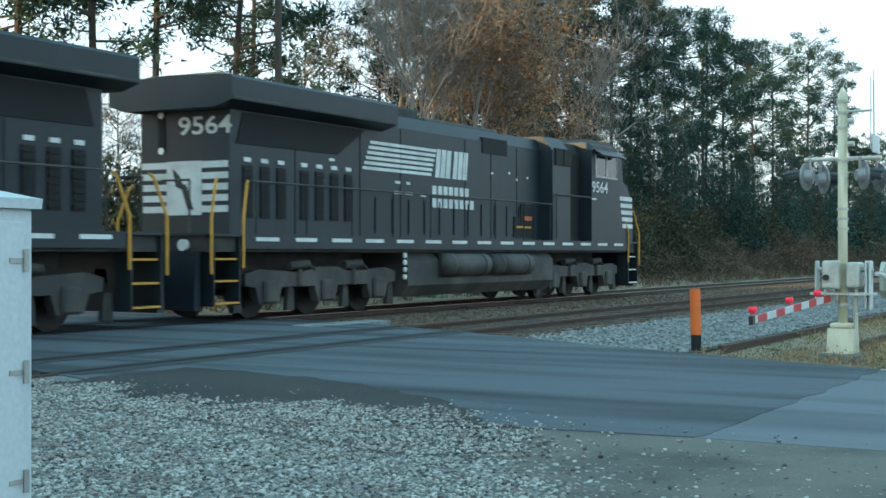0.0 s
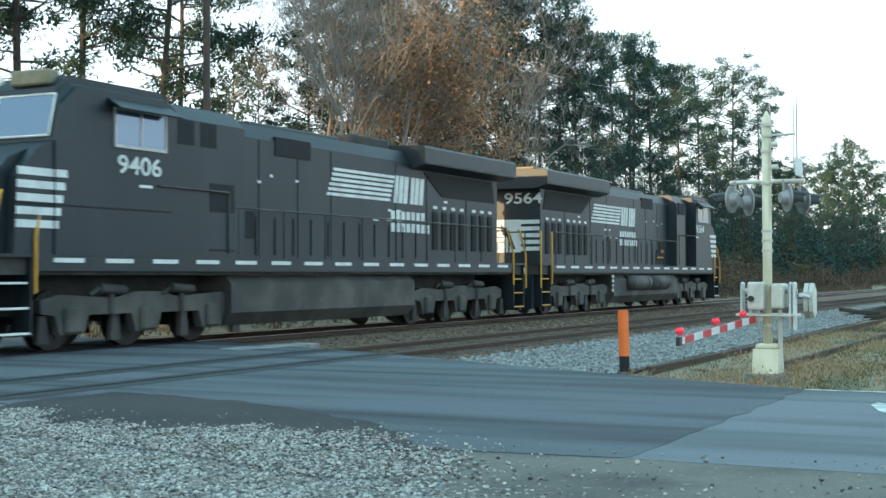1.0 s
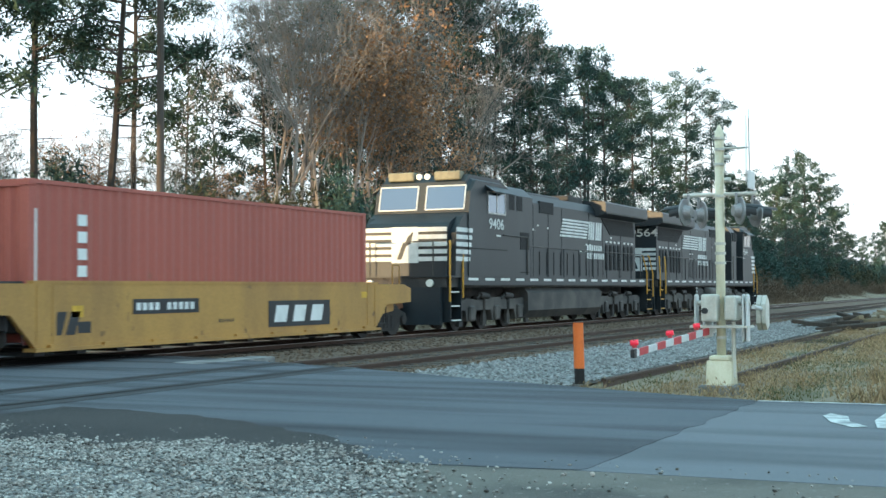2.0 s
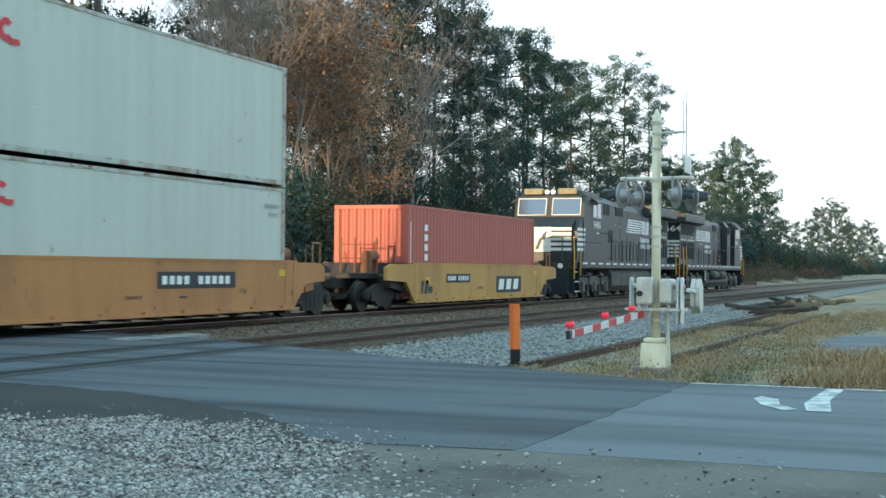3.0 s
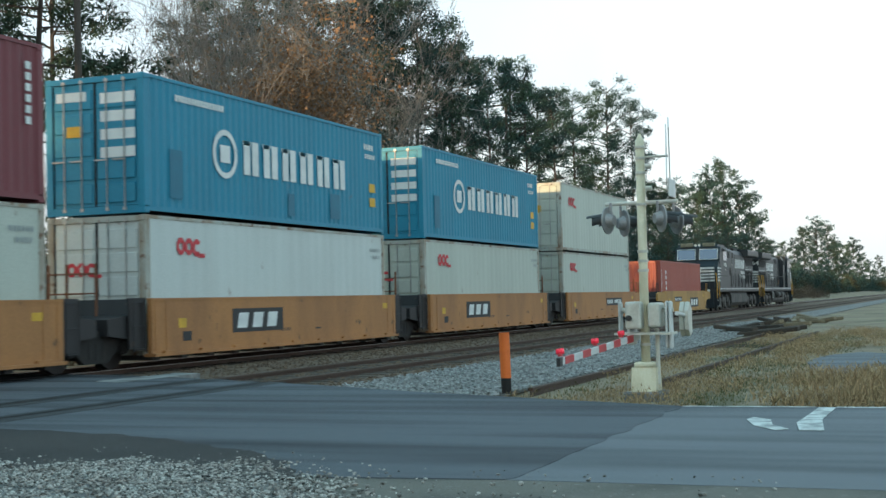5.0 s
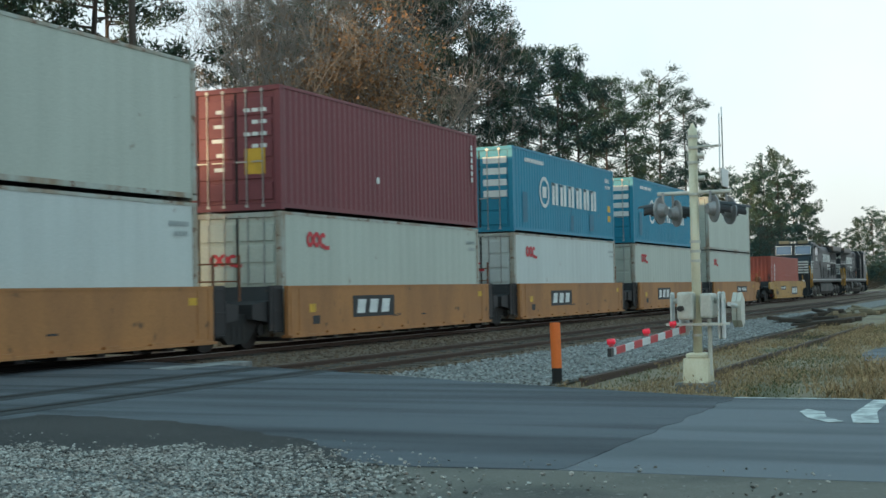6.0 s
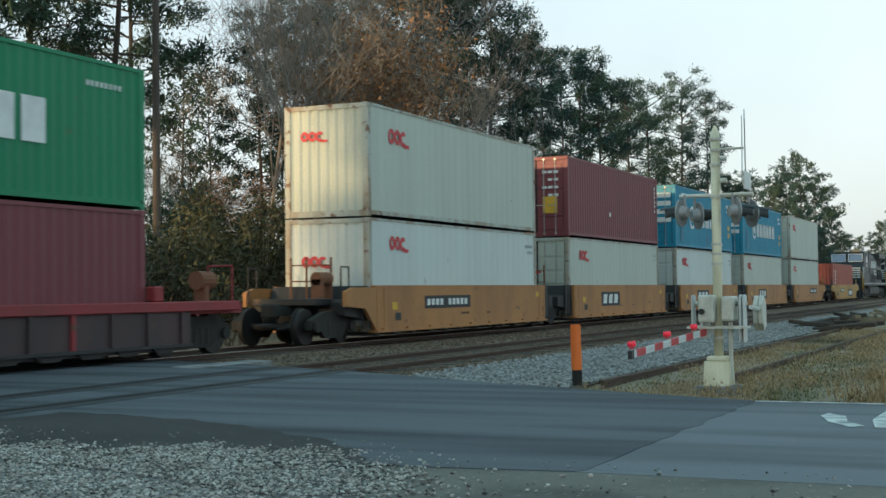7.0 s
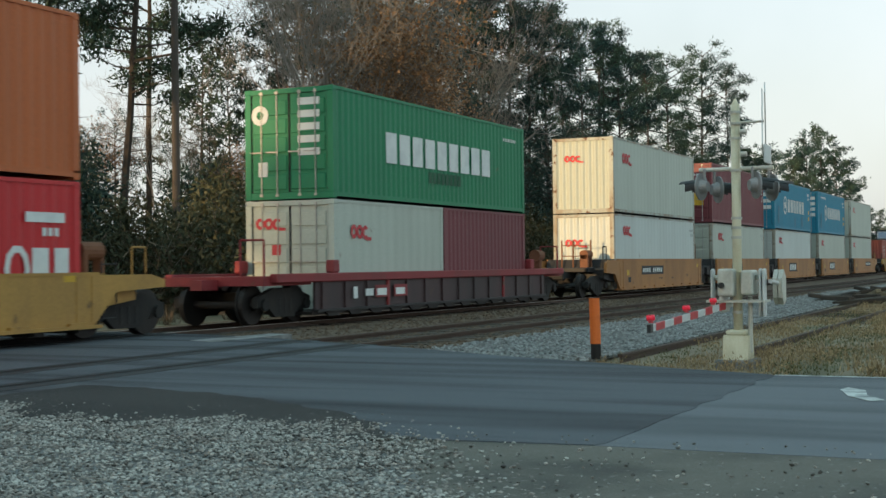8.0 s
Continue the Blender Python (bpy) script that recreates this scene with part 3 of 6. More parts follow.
def bogie(parent, x, r=0.45, base=1.73):
    """A freight truck: two side frames, springs, bolster and two axles."""
    for s in (-1, 1):
        y0, y1 = (0.95, 1.09) if s > 0 else (-1.09, -0.95)
        bm = fresh()
        slab(bm, [(x - base / 2 - 0.22, r + 0.16), (x - base / 2 - 0.22, r - 0.06), (x - base / 2 + 0.2, r - 0.06), (x - 0.38, r - 0.28), (x + 0.38, r - 0.28),
                  (x + base / 2 - 0.2, r - 0.06), (x + base / 2 + 0.22, r - 0.06), (x + base / 2 + 0.22, r + 0.16), (x + 0.4, r + 0.36), (x - 0.4, r + 0.36)], "y", y0, y1)
        f = part("side_frame", bm, truck_steel, parent)
        for q in (-1, 1):
            bm = fresh()
            rod(bm, (x + q * base / 2, y1 if s > 0 else y0, r), (x + q * base / 2, (y1 if s > 0 else y0) + s * 0.07, r), 0.13, 12)
            part("bearing_cap", bm, truck_steel, f)
        for q in (-0.22, 0, 0.22):
            bm = fresh()
            rod(bm, (x + q, s * 1.02, r - 0.2), (x + q, s * 1.02, r + 0.12), 0.09, 8)
            part("spring", bm, truck_steel, f)
    bm = fresh()
    box(bm, x - 0.2, x + 0.2, -0.95, 0.95, r - 0.05, r + 0.25)
    part("bolster", bm, truck_steel, parent)
    for q in (-1, 1):
        axle(parent, x + q * base / 2, r)


def sill_ladder(parent, x, y, z0, z1, material, wide=0.4, along_x=True):
    bm = fresh()
    for q in (-wide / 2, wide / 2):
        a = (x + q, y) if along_x else (x, y + q)
        rod(bm, (*a, z0), (*a, z1), 0.015, 6)
    n = max(2, round((z1 - z0) / 0.32))
    for i in range(n):
        z = z0 + 0.05 + i * (z1 - z0 - 0.1) / (n - 1)
        a, b = ((x - wide / 2, y, z), (x + wide / 2, y, z)) if along_x else ((x, y - wide / 2, z), (x, y + wide / 2, z))
        rod(bm, a, b, 0.012, 6)
    part("ladder", bm, material, parent)


def letter_panel(parent, x0, x1, z0, z1, y, kind):
    bm = fresh()
    box(bm, x0, x1, y - 0.006, y + 0.002, z0, z1)
    p = part("sign_panel", bm, dark_mark, parent, "black painted panel")
    H, W = z1 - z0, x1 - x0
    bars = []
    if kind == "big":
        for i in range(3):
            a = x0 + W * 0.08 + i * W * 0.29
            bars += [rect(a, a + W * 0.19, z0 + H * 0.18, z1 - H * 0.18, W * 0.04)]
    else:
        n = 10
        for i in range(n):
            if i != 4:
                a = x0 + W * 0.05 + i * W * 0.9 / n
                bars.append(rect(a, a + W * 0.06, z0 + H * 0.25, z1 - H * 0.25))
    for o in bars:
        bm = fresh()
        bm.faces.new([bm.verts.new((x, y - 0.0085, z)) for x, z in o])
        part("block_mark", bm, white_mark, p, "white block shape")


def well_unit(x_front, paint, label, panel, lone=False, cut=(False, False), top=1.38):
    """One unit of a well car round a container whose front is at x_front."""
    u = on_train("well_car", x_front - 6.095, label, "well car", "well cars of the train")
    h = 6.28
    for s in (-1, 1):
        y0, y1 = (1.36, 1.46) if s > 0 else (-1.46, -1.36)
        bm = fresh()
        reach = 1.9 if lone else 1.5
        out = [(-h + 0.1, 0.30), (-h - 0.5, 0.86), (-h - reach, 0.92), (-h - reach, top - 0.1), (-h - reach + 0.4, top)] if lone or cut[0] else [(-h, 0.30), (-h, top)]
        out += [(h + reach - 0.4, top), (h + reach, top - 0.1), (h + reach, 0.92), (h + 0.5, 0.86), (h - 0.1, 0.30)] if lone or cut[1] else [(h, top), (h, 0.30)]
        slab(bm, out, "y", y0, y1)
        side = part("side_wall", bm, paint, u)
        bm = fresh()
        box(bm, -h, h, y0 - 0.012, y1 + 0.012, top, top + 0.05)
        part("top_chord", bm, paint, side)
        bm = fresh()
        box(bm, -h, h, min(y0, y1) - 0.09, max(y0, y1) + 0.09, 0.24, 0.30)
        for i in range(9):
            xx = -h + 0.6 + i * (2 * h - 1.2) / 8
            box(bm, xx - 0.22, xx + 0.22, min(y0, y1) - 0.07, max(y0, y1) + 0.07, 0.30, 0.35)
        part("bottom_chord", bm, paint, side)
        for xx in (-h + 0.15, -h + 0.55, h - 0.55, h - 0.15):
            bm = fresh()
            box(bm, xx - 0.04, xx + 0.04, min(y0, y1) - 0.012, max(y0, y1) + 0.012, 0.36, top - 0.02)
            part("stiffener", bm, paint, side)
    for i in range(12):
        xx = -h + 0.3 + i * (2 * h - 0.6) / 11
        bm = fresh()
        box(bm, xx - 0.12, xx + 0.12, -1.36, 1.36, 0.16, 0.24)
        part("floor_beam", bm, dark_car, u)
    for q in (-1, 1):
        bm = fresh()
        open_end = lone or cut[(q + 1) // 2]
        slab(bm, [(q * h, 0.55), (q * h, top + 0.04), (q * (h + 0.35), top + 0.04), (q * (h + 0.5), 1.1), (q * (h + 1.25), 1.02), (q * (h + 1.25), 0.7), (q * (h + 0.4), 0.6)], "y", -1.28, 1.28)
        part("end_platform", bm, paint if open_end and q > 0 else dark_car, u)
        if open_end:
            bm = fresh()
            soft_box(bm, *sorted((q * (h + 1.2), q * (h + 1.95))), -0.9, 0.9, 0.95, 1.12, 0.02, 1)
            part("end_step", bm, paint if q > 0 else dark_car, u)
            bm = fresh()
            box(bm, *sorted((q * (h + 1.2), q * (h + 2.5))), -0.13, 0.13, 0.72, 0.95)
            soft_box(bm, *sorted((q * (h + 2.4), q * (h + 2.75))), -0.2, 0.2, 0.66, 1.02, 0.05, 1)
            pipe(bm, [(q * (h + 2.0), -0.45, 0.75), (q * (h + 2.4), -0.4, 0.42), (q * (h + 2.75), -0.3, 0.4)], 0.035, 6)
            part("coupler", bm, truck_steel, u, "dark knuckle coupler with an air hose")
            for yy in (-1.32, 1.3):
                bm = fresh()
                pipe(bm, [(q * (h + 1.5), yy, 0.95), (q * (h + 1.5), yy, top + 0.5), (q * (h + 1.1), yy, top + 0.5), (q * (h + 1.1), yy, top)], 0.02, 6)
                part("grab_iron", bm, paint if q > 0 else dark_car, u)
        for yy in () if open_end else (-1.34, 1.30):
            bm = fresh()
            box(bm, min(q * (h + 0.02), q * (h + 0.62)), max(q * (h + 0.02), q * (h + 0.62)), yy, yy + 0.04, 0.42, 1.44)
            part("end_plate", bm, dark_car, u)
        sill_ladder(u, q * (h + 0.35), -1.40, 0.35, 1.4, dark_car)
        bm = fresh()
        for yy in (-0.55, 0.15, 0.6):
            rod(bm, (q * (h + 0.6), yy, 1.0), (q * (h + 0.6), yy, 2.15), 0.03, 6)
        for zz in (1.55, 1.95):
            rod(bm, (q * (h + 0.6), -0.55, zz), (q * (h + 0.6), 0.6, zz), 0.018, 6)
        part("end_rail", bm, rust, u)
    if panel == "big":
        letter_panel(u, -3.05, -0.65, 0.63, 1.17, -1.462, "big")
    elif panel == "small":
        letter_panel(u, 0.3, 3.35, 0.80, 1.15, -1.462, "small")
    elif panel == "rear":
        letter_panel(u, -3.3, -0.15, 0.80, 1.15, -1.462, "small")
    elif panel == "both":
        letter_panel(u, 1.1, 3.8, 0.45, 1.02, -1.462, "big")
        letter_panel(u, -3.6, -1.5, 0.82, 1.10, -1.462, "small")
        mark_side(u, [rect(-5.8, -5.55, 0.5, 0.9, 0.15), rect(-5.45, -5.2, 0.5, 0.9, 0.15)], dark_mark, "dark stripes", 1.462)
    mark_side(u, [rect(-h + 1.0, -h + 1.3, 0.8, 1.0), rect(h - 0.9, h - 0.6, 1.05, 1.2)], yellow_mark, "yellow patches", 1.462)
    mark_side(u, [rect(-h + 1.15, -h + 1.5, 0.52, 0.72), rect(5.0 - 3.9, 5.3 - 3.9, 0.6, 0.64)] + code_bars(-0.8, 0.6, 6, 0.07), dark_mark, "small dark marks", 1.462)
    return u


LONE = "yellow steel well car with black sign panels, carrying one container"
GANG = "faded tan-yellow articulated well car unit carrying stacked containers"
lone = well_unit(86.34, yellow_car, LONE, "both", True)
for q in (-1, 1):
    bogie(lone, q * 7.55)
units = [well_unit(xf, tan_car, GANG, p, cut=(k == 4, k == 0)) for k, (xf, p) in enumerate(zip(fronts, ("small", "big", "big", "big", "rear")))]
bogie(units[0], 7.75)
for u in units[1:]:
    bogie(u, 7.78)
bogie(units[4], -7.75)
tail = well_unit(TAIL, yellow_car, "yellow steel well car carrying a red and an orange container", "big", True, top=1.16)
for q in (-1, 1):
    bogie(tail, q * 7.55)
for u, q in ((units[0], 1), (units[4], -1), (tail, 1), (lone, -1)):
    bm = fresh()
    rod(bm, (q * 7.2 - 0.35, -0.5, 1.6), (q * 7.2 + 0.25, -0.5, 1.6), 0.17, 14)
    soft_box(bm, q * 7.2 - 0.35, q * 7.2 - 0.2, -0.66, -0.34, 1.0, 1.62, 0.03, 1)
    soft_box(bm, q * 7.2 + 0.2, q * 7.2 + 0.3, -0.62, -0.38, 1.0, 1.5, 0.03, 1)
    part("brake_housing", bm, rust, u, "rusty round brake housing on the end platform")

# red well car with a ribbed dark side
ribbed = on_train("well_car", -16.91 - 6.095, "red steel well car with a ribbed grimy side carrying stacked containers", "well car", "well cars of the train")
for s in (-1, 1):
    y0, y1 = (1.34, 1.40) if s > 0 else (-1.40, -1.34)
    bm = fresh()
    box(bm, -7.3, 7.3, y0, y1, 0.3, 0.95)
    side = part("side_wall", bm, grimy_red, ribbed, "grimy dark reddish lower side")
    bm = fresh()
    soft_box(bm, -9.0, 9.0, min(y0, y1) - 0.07, max(y0, y1) + 0.07, 0.92, 1.12, 0.02, 1)
    part("top_chord", bm, red_car, side, "red top beam")
    for i in range(14):
        xx = -7.0 + i * 14 / 13
        bm = fresh()
        box(bm, xx - 0.05, xx + 0.05, min(y0, y1) - 0.05, max(y0, y1) + 0.05, 0.28, 0.92)
        part("rib", bm, red_car if i in (3, 10) else grimy_red, side)
    bm = fresh()
    box(bm, -7.3, 7.3, min(y0, y1) - 0.08, max(y0, y1) + 0.04, 0.24, 0.30)
    for i in range(13):
        xx = -6.46 + i * 14 / 13
        slab(bm, [(xx - 0.38, 0.24), (xx + 0.38, 0.24), (xx + 0.22, 0.13), (xx - 0.22, 0.13)], "y", y0, y1)
    part("bottom_chord", bm, dark_car, side)
bm = fresh()
box(bm, -7.3, 7.3, -1.34, 1.34, 0.17, 0.24)
part("well_floor", bm, dark_car, ribbed)
for q in (-1, 1):
    bm = fresh()
    box(bm, min(q * 7.3, q * 9.3), max(q * 7.3, q * 9.3), -1.3, 1.3, 0.86, 1.06)
    box(bm, min(q * 9.3, q * 9.9), max(q * 9.3, q * 9.9), -0.15, 0.15, 0.78, 1.0)
    part("end_platform", bm, red_car, ribbed)
    for yy in (-1.3, 1.22):
        bm = fresh()
        soft_box(bm, q * 6.3 - 0.15, q * 6.3 + 0.15, yy - 0.1, yy + 0.12, 1.12, 1.42, 0.03, 1)
        part("container_guide", bm, red_car, ribbed)
    bm = fresh()
    pipe(bm, [(q * 9.1, -1.2, 1.0), (q * 9.1, -1.2, 1.85), (q * 9.1, -0.6, 1.85), (q * 9.1, -0.6, 1.0)], 0.025, 6)
    part("end_rail", bm, red_car, ribbed)
    bogie(ribbed, q * 8.1)
bm = fresh()
rod(bm, (8.8, -0.5, 1.55), (9.3, -0.5, 1.55), 0.2, 14)
soft_box(bm, 8.9, 9.1, -0.66, -0.34, 1.05, 1.6, 0.04, 1)
part("brake_housing", bm, rust, ribbed, "rusty brake housing on the end platform")
mark_side(ribbed, [rect(-4.5, -3.75, 0.5, 0.8), rect(-3.5, -2.75, 0.5, 0.8)], red_car, "red painted panel", 1.449)
mark_side(ribbed, [rect(-5.0, -4.6, 0.55, 0.72), rect(-4.4, -3.9, 0.55, 0.72), rect(-3.4, -2.9, 0.55, 0.72), rect(-5.6, -5.4, 0.5, 0.78)], white_mark, "white code", 1.452)


# ---- locomotives ----
loco_black = surface("black_locomotive_paint", (0.0085, 0.0155, 0.021), 0.48, spec=0.42, second=(0.018, 0.027, 0.033), amount=0.7, scale=0.7, streak=3, fine=20, bump=0.04)
loco_grime = surface("grimy_black_steel", (0.030, 0.030, 0.030), 0.8, second=(0.075, 0.066, 0.058), amount=0.8, scale=1.5, fine=20, bump=0.3)
loco_tank = surface("dusty_tank_paint", (0.036, 0.0355, 0.034), 0.7, second=(0.105, 0.094, 0.082), amount=0.8, scale=1.2, fine=20, bump=0.1)
# black of the grilles; also paints the shade in recess and step well
grille_and_shade = surface("black_grille_and_shade", (0.008, 0.008, 0.009), 0.8, bump=0.4)
safety_yellow = surface("safety_yellow_paint", (0.55, 0.28, 0.02), 0.5, second=(0.35, 0.2, 0.04), scale=4, bump=0.03)
loco_white = surface("loco_white_paint", (0.66, 0.68, 0.66), 0.55, second=(0.42, 0.43, 0.42), amount=0.6, scale=3, bump=0.02)
cab_glass = plain("dark_cab_glass", (0.02, 0.025, 0.03), 0.05)
# paler than cab_glass: part of the sky's reflection is put into the colour
pale_glass = plain("sky_lit_windshield", (0.15, 0.20, 0.27), 0.06, 0.6)
lens_glass = plain("headlight_lens", (0.8, 0.78, 0.7), 0.15)
board_cream = surface("dull_cream_board", (0.23, 0.215, 0.145), 0.7, second=(0.10, 0.09, 0.06), scale=5)
# warm sunlight on the radiator top, put into the colour
sunlit_tan = surface("sunlit_tan_roof", (0.26, 0.2, 0.12), 0.8, second=(0.1, 0.07, 0.05), scale=2)


def words(name, text, size, material, parent, m, label=""):
    """Raised characters, upright in the plane that m gives."""
    cu = bpy.data.curves.new(name, "FONT")
    cu.body, cu.size, cu.align_x, cu.align_y, cu.offset = text, size, "CENTER", "CENTER", 0.008
    ob = new("temporary", cu)
    me = bpy.data.meshes.new_from_object(ob.evaluated_get(bpy.context.evaluated_depsgraph_get()))
    bpy.data.objects.remove(ob)
    me.materials.clear()
    me.materials.append(material)
    o = new(name, me)
    o.parent, o.matrix_basis = parent, m @ Matrix.Diagonal((1.3, 0.95, 1, 1))
    return tagged(o, label)


def locomotive(x, number, label, turned):
    u = on_train("diesel_locomotive", x, label, "locomotive", "locomotives of the train", turned)
    bm = fresh()
    box(bm, -10.6, 10.6, -1.42, 1.42, 1.30, 1.58)
    part("underframe", bm, loco_grime, u)
    bm = fresh()
    box(bm, -10.65, 10.65, -1.52, 1.52, 1.58, 1.63)
    part("walkway", bm, loco_black, u)
    for s in (-1, 1):
        bm = fresh()
        box(bm, -9.6, 9.6, s * 1.5 - 0.02, s * 1.5 + 0.02, 1.36, 1.578)
        sill = part("side_sill", bm, loco_black, u)
        for i in range(15):
            xx = -8.9 + i * 1.27
            bm = fresh()
            box(bm, xx - 0.36, xx + 0.36, s * 1.523 - 0.003, s * 1.523 + 0.003, 1.50, 1.575)
            part("reflective_stripe", bm, loco_white, sill, "worn white reflective stripe" if i == 0 else "")
    # long hood
    bm = fresh()
    slab(bm, [(-1.08, 1.63), (-1.08, 4.12), (-0.9, 4.42), (0.9, 4.42), (1.08, 4.12), (1.08, 1.63)], "x", -9.5, 4.3)
    hood = part("long_hood", bm, loco_black, u)
    for s in (-1, 1):
        for xx in (-7.4, -5.0, -3.3, -0.2, 1.2, 2.7):
            bm = fresh()
            box(bm, xx - 0.012, xx + 0.012, s * 1.083 - 0.006, s * 1.083 + 0.006, 1.66, 4.08)
            part("panel_seam", bm, grille_and_shade, hood)
        for i in range(7):
            xx = -9.1 + i * 0.54 + (0.25 if i > 2 else 0)
            bm = fresh()
            box(bm, xx, xx + 0.28, s * 1.092 - 0.01, s * 1.092 + 0.01, 1.95, 2.95)
            for k in range(8):
                box(bm, xx, xx + 0.28, s * 1.105 - 0.012, s * 1.105 + 0.012, 2.0 + k * 0.12, 2.03 + k * 0.12)
            part("louvre", bm, grille_and_shade, hood)
            bm = fresh()
            box(bm, xx + 0.02, xx + 0.24, s * 1.09 - 0.006, s * 1.09 + 0.006, 3.02, 3.1)
            part("small_plate", bm, loco_white, hood)
        bm = fresh()
        box(bm, 0.7, 2.1, s * 1.05 - 0.05, s * 1.05 + 0.05, 3.82, 4.22)
        part("intake_grille", bm, grille_and_shade, hood, "black intake grille")
        bm = fresh()
        box(bm, 2.9, 3.7, s * 1.1 - 0.012, s * 1.1 + 0.012, 2.05, 2.6)
        part("open_panel", bm, grille_and_shade, hood)
    # radiator wings over dark screens
    bm = fresh()
    slab(bm, [(-1.5, 4.1), (-1.5, 4.5), (-1.44, 4.56), (0, 4.62), (1.44, 4.56), (1.5, 4.5), (1.5, 4.1), (1.1, 3.98), (-1.1, 3.98)], "x", -9.95, -4.1)
    rad = part("radiator", bm, loco_black, u)
    for s in (-1, 1):
        bm = fresh()
        slab(bm, [(-9.3, 3.35), (-9.1, 3.95), (-4.8, 3.95), (-5.9, 3.35)], "y", s * 1.09 - 0.012, s * 1.09 + 0.012)
        part("radiator_screen", bm, grille_and_shade, rad, "black radiator screen")
        bm = fresh()
        box(bm, -9.9, -4.15, s * 1.5 - 0.012, s * 1.5 + 0.012, 4.12, 4.16)
        part("wing_lip", bm, loco_tank, rad)
    # tan patch paints the low sun on the roof end
    bm = fresh()
    soft_box(bm, -9.6, -8.6, -0.9, 0.9, 4.6, 4.68, 0.03, 1)
    part("roof_patch", bm, sunlit_tan, rad, "tan roof panel coloured as if sunlit")
    bm = fresh()
    soft_box(bm, -3.6, -1.9, -0.75, 0.75, 4.4, 4.68, 0.06, 2)
    part("exhaust_housing", bm, loco_grime, u)
    bm = fresh()
    soft_box(bm, -1.4, 2.4, -0.6, 0.6, 4.41, 4.56, 0.05, 2)
    part("dynamic_brake_hatch", bm, loco_black, u)
    # equipment bay, cab and nose: the left side is flush, the right side has a recess by the cab door, its shade
    # painted black
    bm = fresh()
    slab(bm, [(0, 1.63), (0, 4.5), (1.15, 4.5), (1.48, 4.2), (1.48, 1.63)], "x", 3.8, 6.05)
    slab(bm, [(-0.002, 1.63), (-0.002, 4.5), (-1.15, 4.5), (-1.45, 4.1), (-1.45, 1.63)], "x", 4.2, 5.4)
    bay = part("equipment_bay", bm, loco_black, u)
    bm = fresh()
    slab(bm, [(-0.002, 1.63), (-0.002, 4.45), (-1.0, 4.45), (-1.15, 4.15), (-1.15, 1.63)], "x", 5.404, 6.75)
    part("recess", bm, grille_and_shade, bay, "recess behind the cab door with its shade painted black")
    for s, xa in ((1, 4.75), (1, 5.45), (-1, 4.35), (-1, 4.9)):
        bm = fresh()
        box(bm, xa, xa + 0.5, *sorted((s * 1.4, s * 1.488)), 3.72, 4.18)
        part("side_vent", bm, grille_and_shade, bay)
    for za, zb in ((2.5, 3.05), (1.75, 1.79)):
        bm = fresh()
        box(bm, 4.15, 4.95, 1.47, 1.488, za, zb)
        part("side_panel", bm, grille_and_shade, bay)
    bm = fresh()
    slab(bm, [(6.055, 1.63), (6.055, 4.5), (6.3, 4.62), (8.75, 4.62), (9.0, 4.4), (9.22, 3.5), (9.22, 1.63)], "y", 0.0, 1.53)
    slab(bm, [(6.76, 1.63), (6.76, 4.52), (6.9, 4.62), (8.75, 4.62), (9.0, 4.4), (9.22, 3.5), (9.22, 1.63)], "y", -1.53, -0.002)
    bmesh.ops.bevel(bm, geom=[e for e in bm.edges if abs(e.verts[0].co.y) > 1.5 and abs(e.verts[1].co.y) > 1.5 and e.verts[0].co.z > 4.3 and e.verts[1].co.z > 4.3], offset=0.18, segments=3, affect="EDGES")
    cab = part("cab", bm, loco_black, u)
    bm = fresh()
    slab(bm, [(9.2, 1.63), (9.2, 3.5), (10.05, 3.16), (10.25, 2.95), (10.3, 1.63)], "y", -1.5, 1.5)
    bmesh.ops.bevel(bm, geom=[e for e in bm.edges if e.verts[0].co.x > 9.9 and e.verts[1].co.x > 9.9 and abs(e.verts[0].co.y - e.verts[1].co.y) < 0.01], offset=0.2, segments=2, affect="EDGES")
    nose = part("nose", bm, loco_black, u)
    bm = fresh()
    box(bm, 6.2, 10.1, 1.528, 1.536, 2.42, 2.45)
    part("belt_seam", bm, grille_and_shade, cab)
    for s in (-1, 1):
        for xa, xb in (((6.4, 7.05), (7.1, 7.75)) if s > 0 else ((7.05, 7.8), (7.9, 8.65))):
            bm = fresh()
            box(bm, xa, xb, s * 1.535 - 0.01, s * 1.535 + 0.01, 3.55, 4.15)
            w = part("side_window", bm, pale_glass if s > 0 else cab_glass, cab, "cab side window")
            for nm, q in (("window_frame", (xa - 0.04, xb + 0.04, 3.5, 3.55)), ("window_frame", (xa - 0.04, xb + 0.04, 4.15, 4.19)), ("window_frame", (xa - 0.04, xa, 3.55, 4.15)), ("window_frame", (xb, xb + 0.04, 3.55, 4.15))):
                bm = fresh()
                box(bm, q[0], q[1], s * 1.54 - 0.018, s * 1.54 + 0.018, q[2], q[3])
                part(nm, bm, steel, w)
        bm = fresh()
        xa, xb = (6.25, 7.95) if s > 0 else (6.9, 8.8)
        slab(bm, [(s * 1.5, 4.36), (s * 1.5, 4.32), (s * 1.82, 4.12), (s * 1.83, 4.15)], "x", xa, xb)
        part("sun_shade", bm, loco_black, cab)
        # windshield pane in the sloped front
        bm = fresh()
        a, b = sorted((s * 0.14, s * 1.38))
        vs = [(9.205, a, 3.58), (9.205, b, 3.58), (9.035, b, 4.28), (9.035, a, 4.28)]
        bm.faces.new([bm.verts.new((p + 0.02, q, r)) for p, q, r in vs])
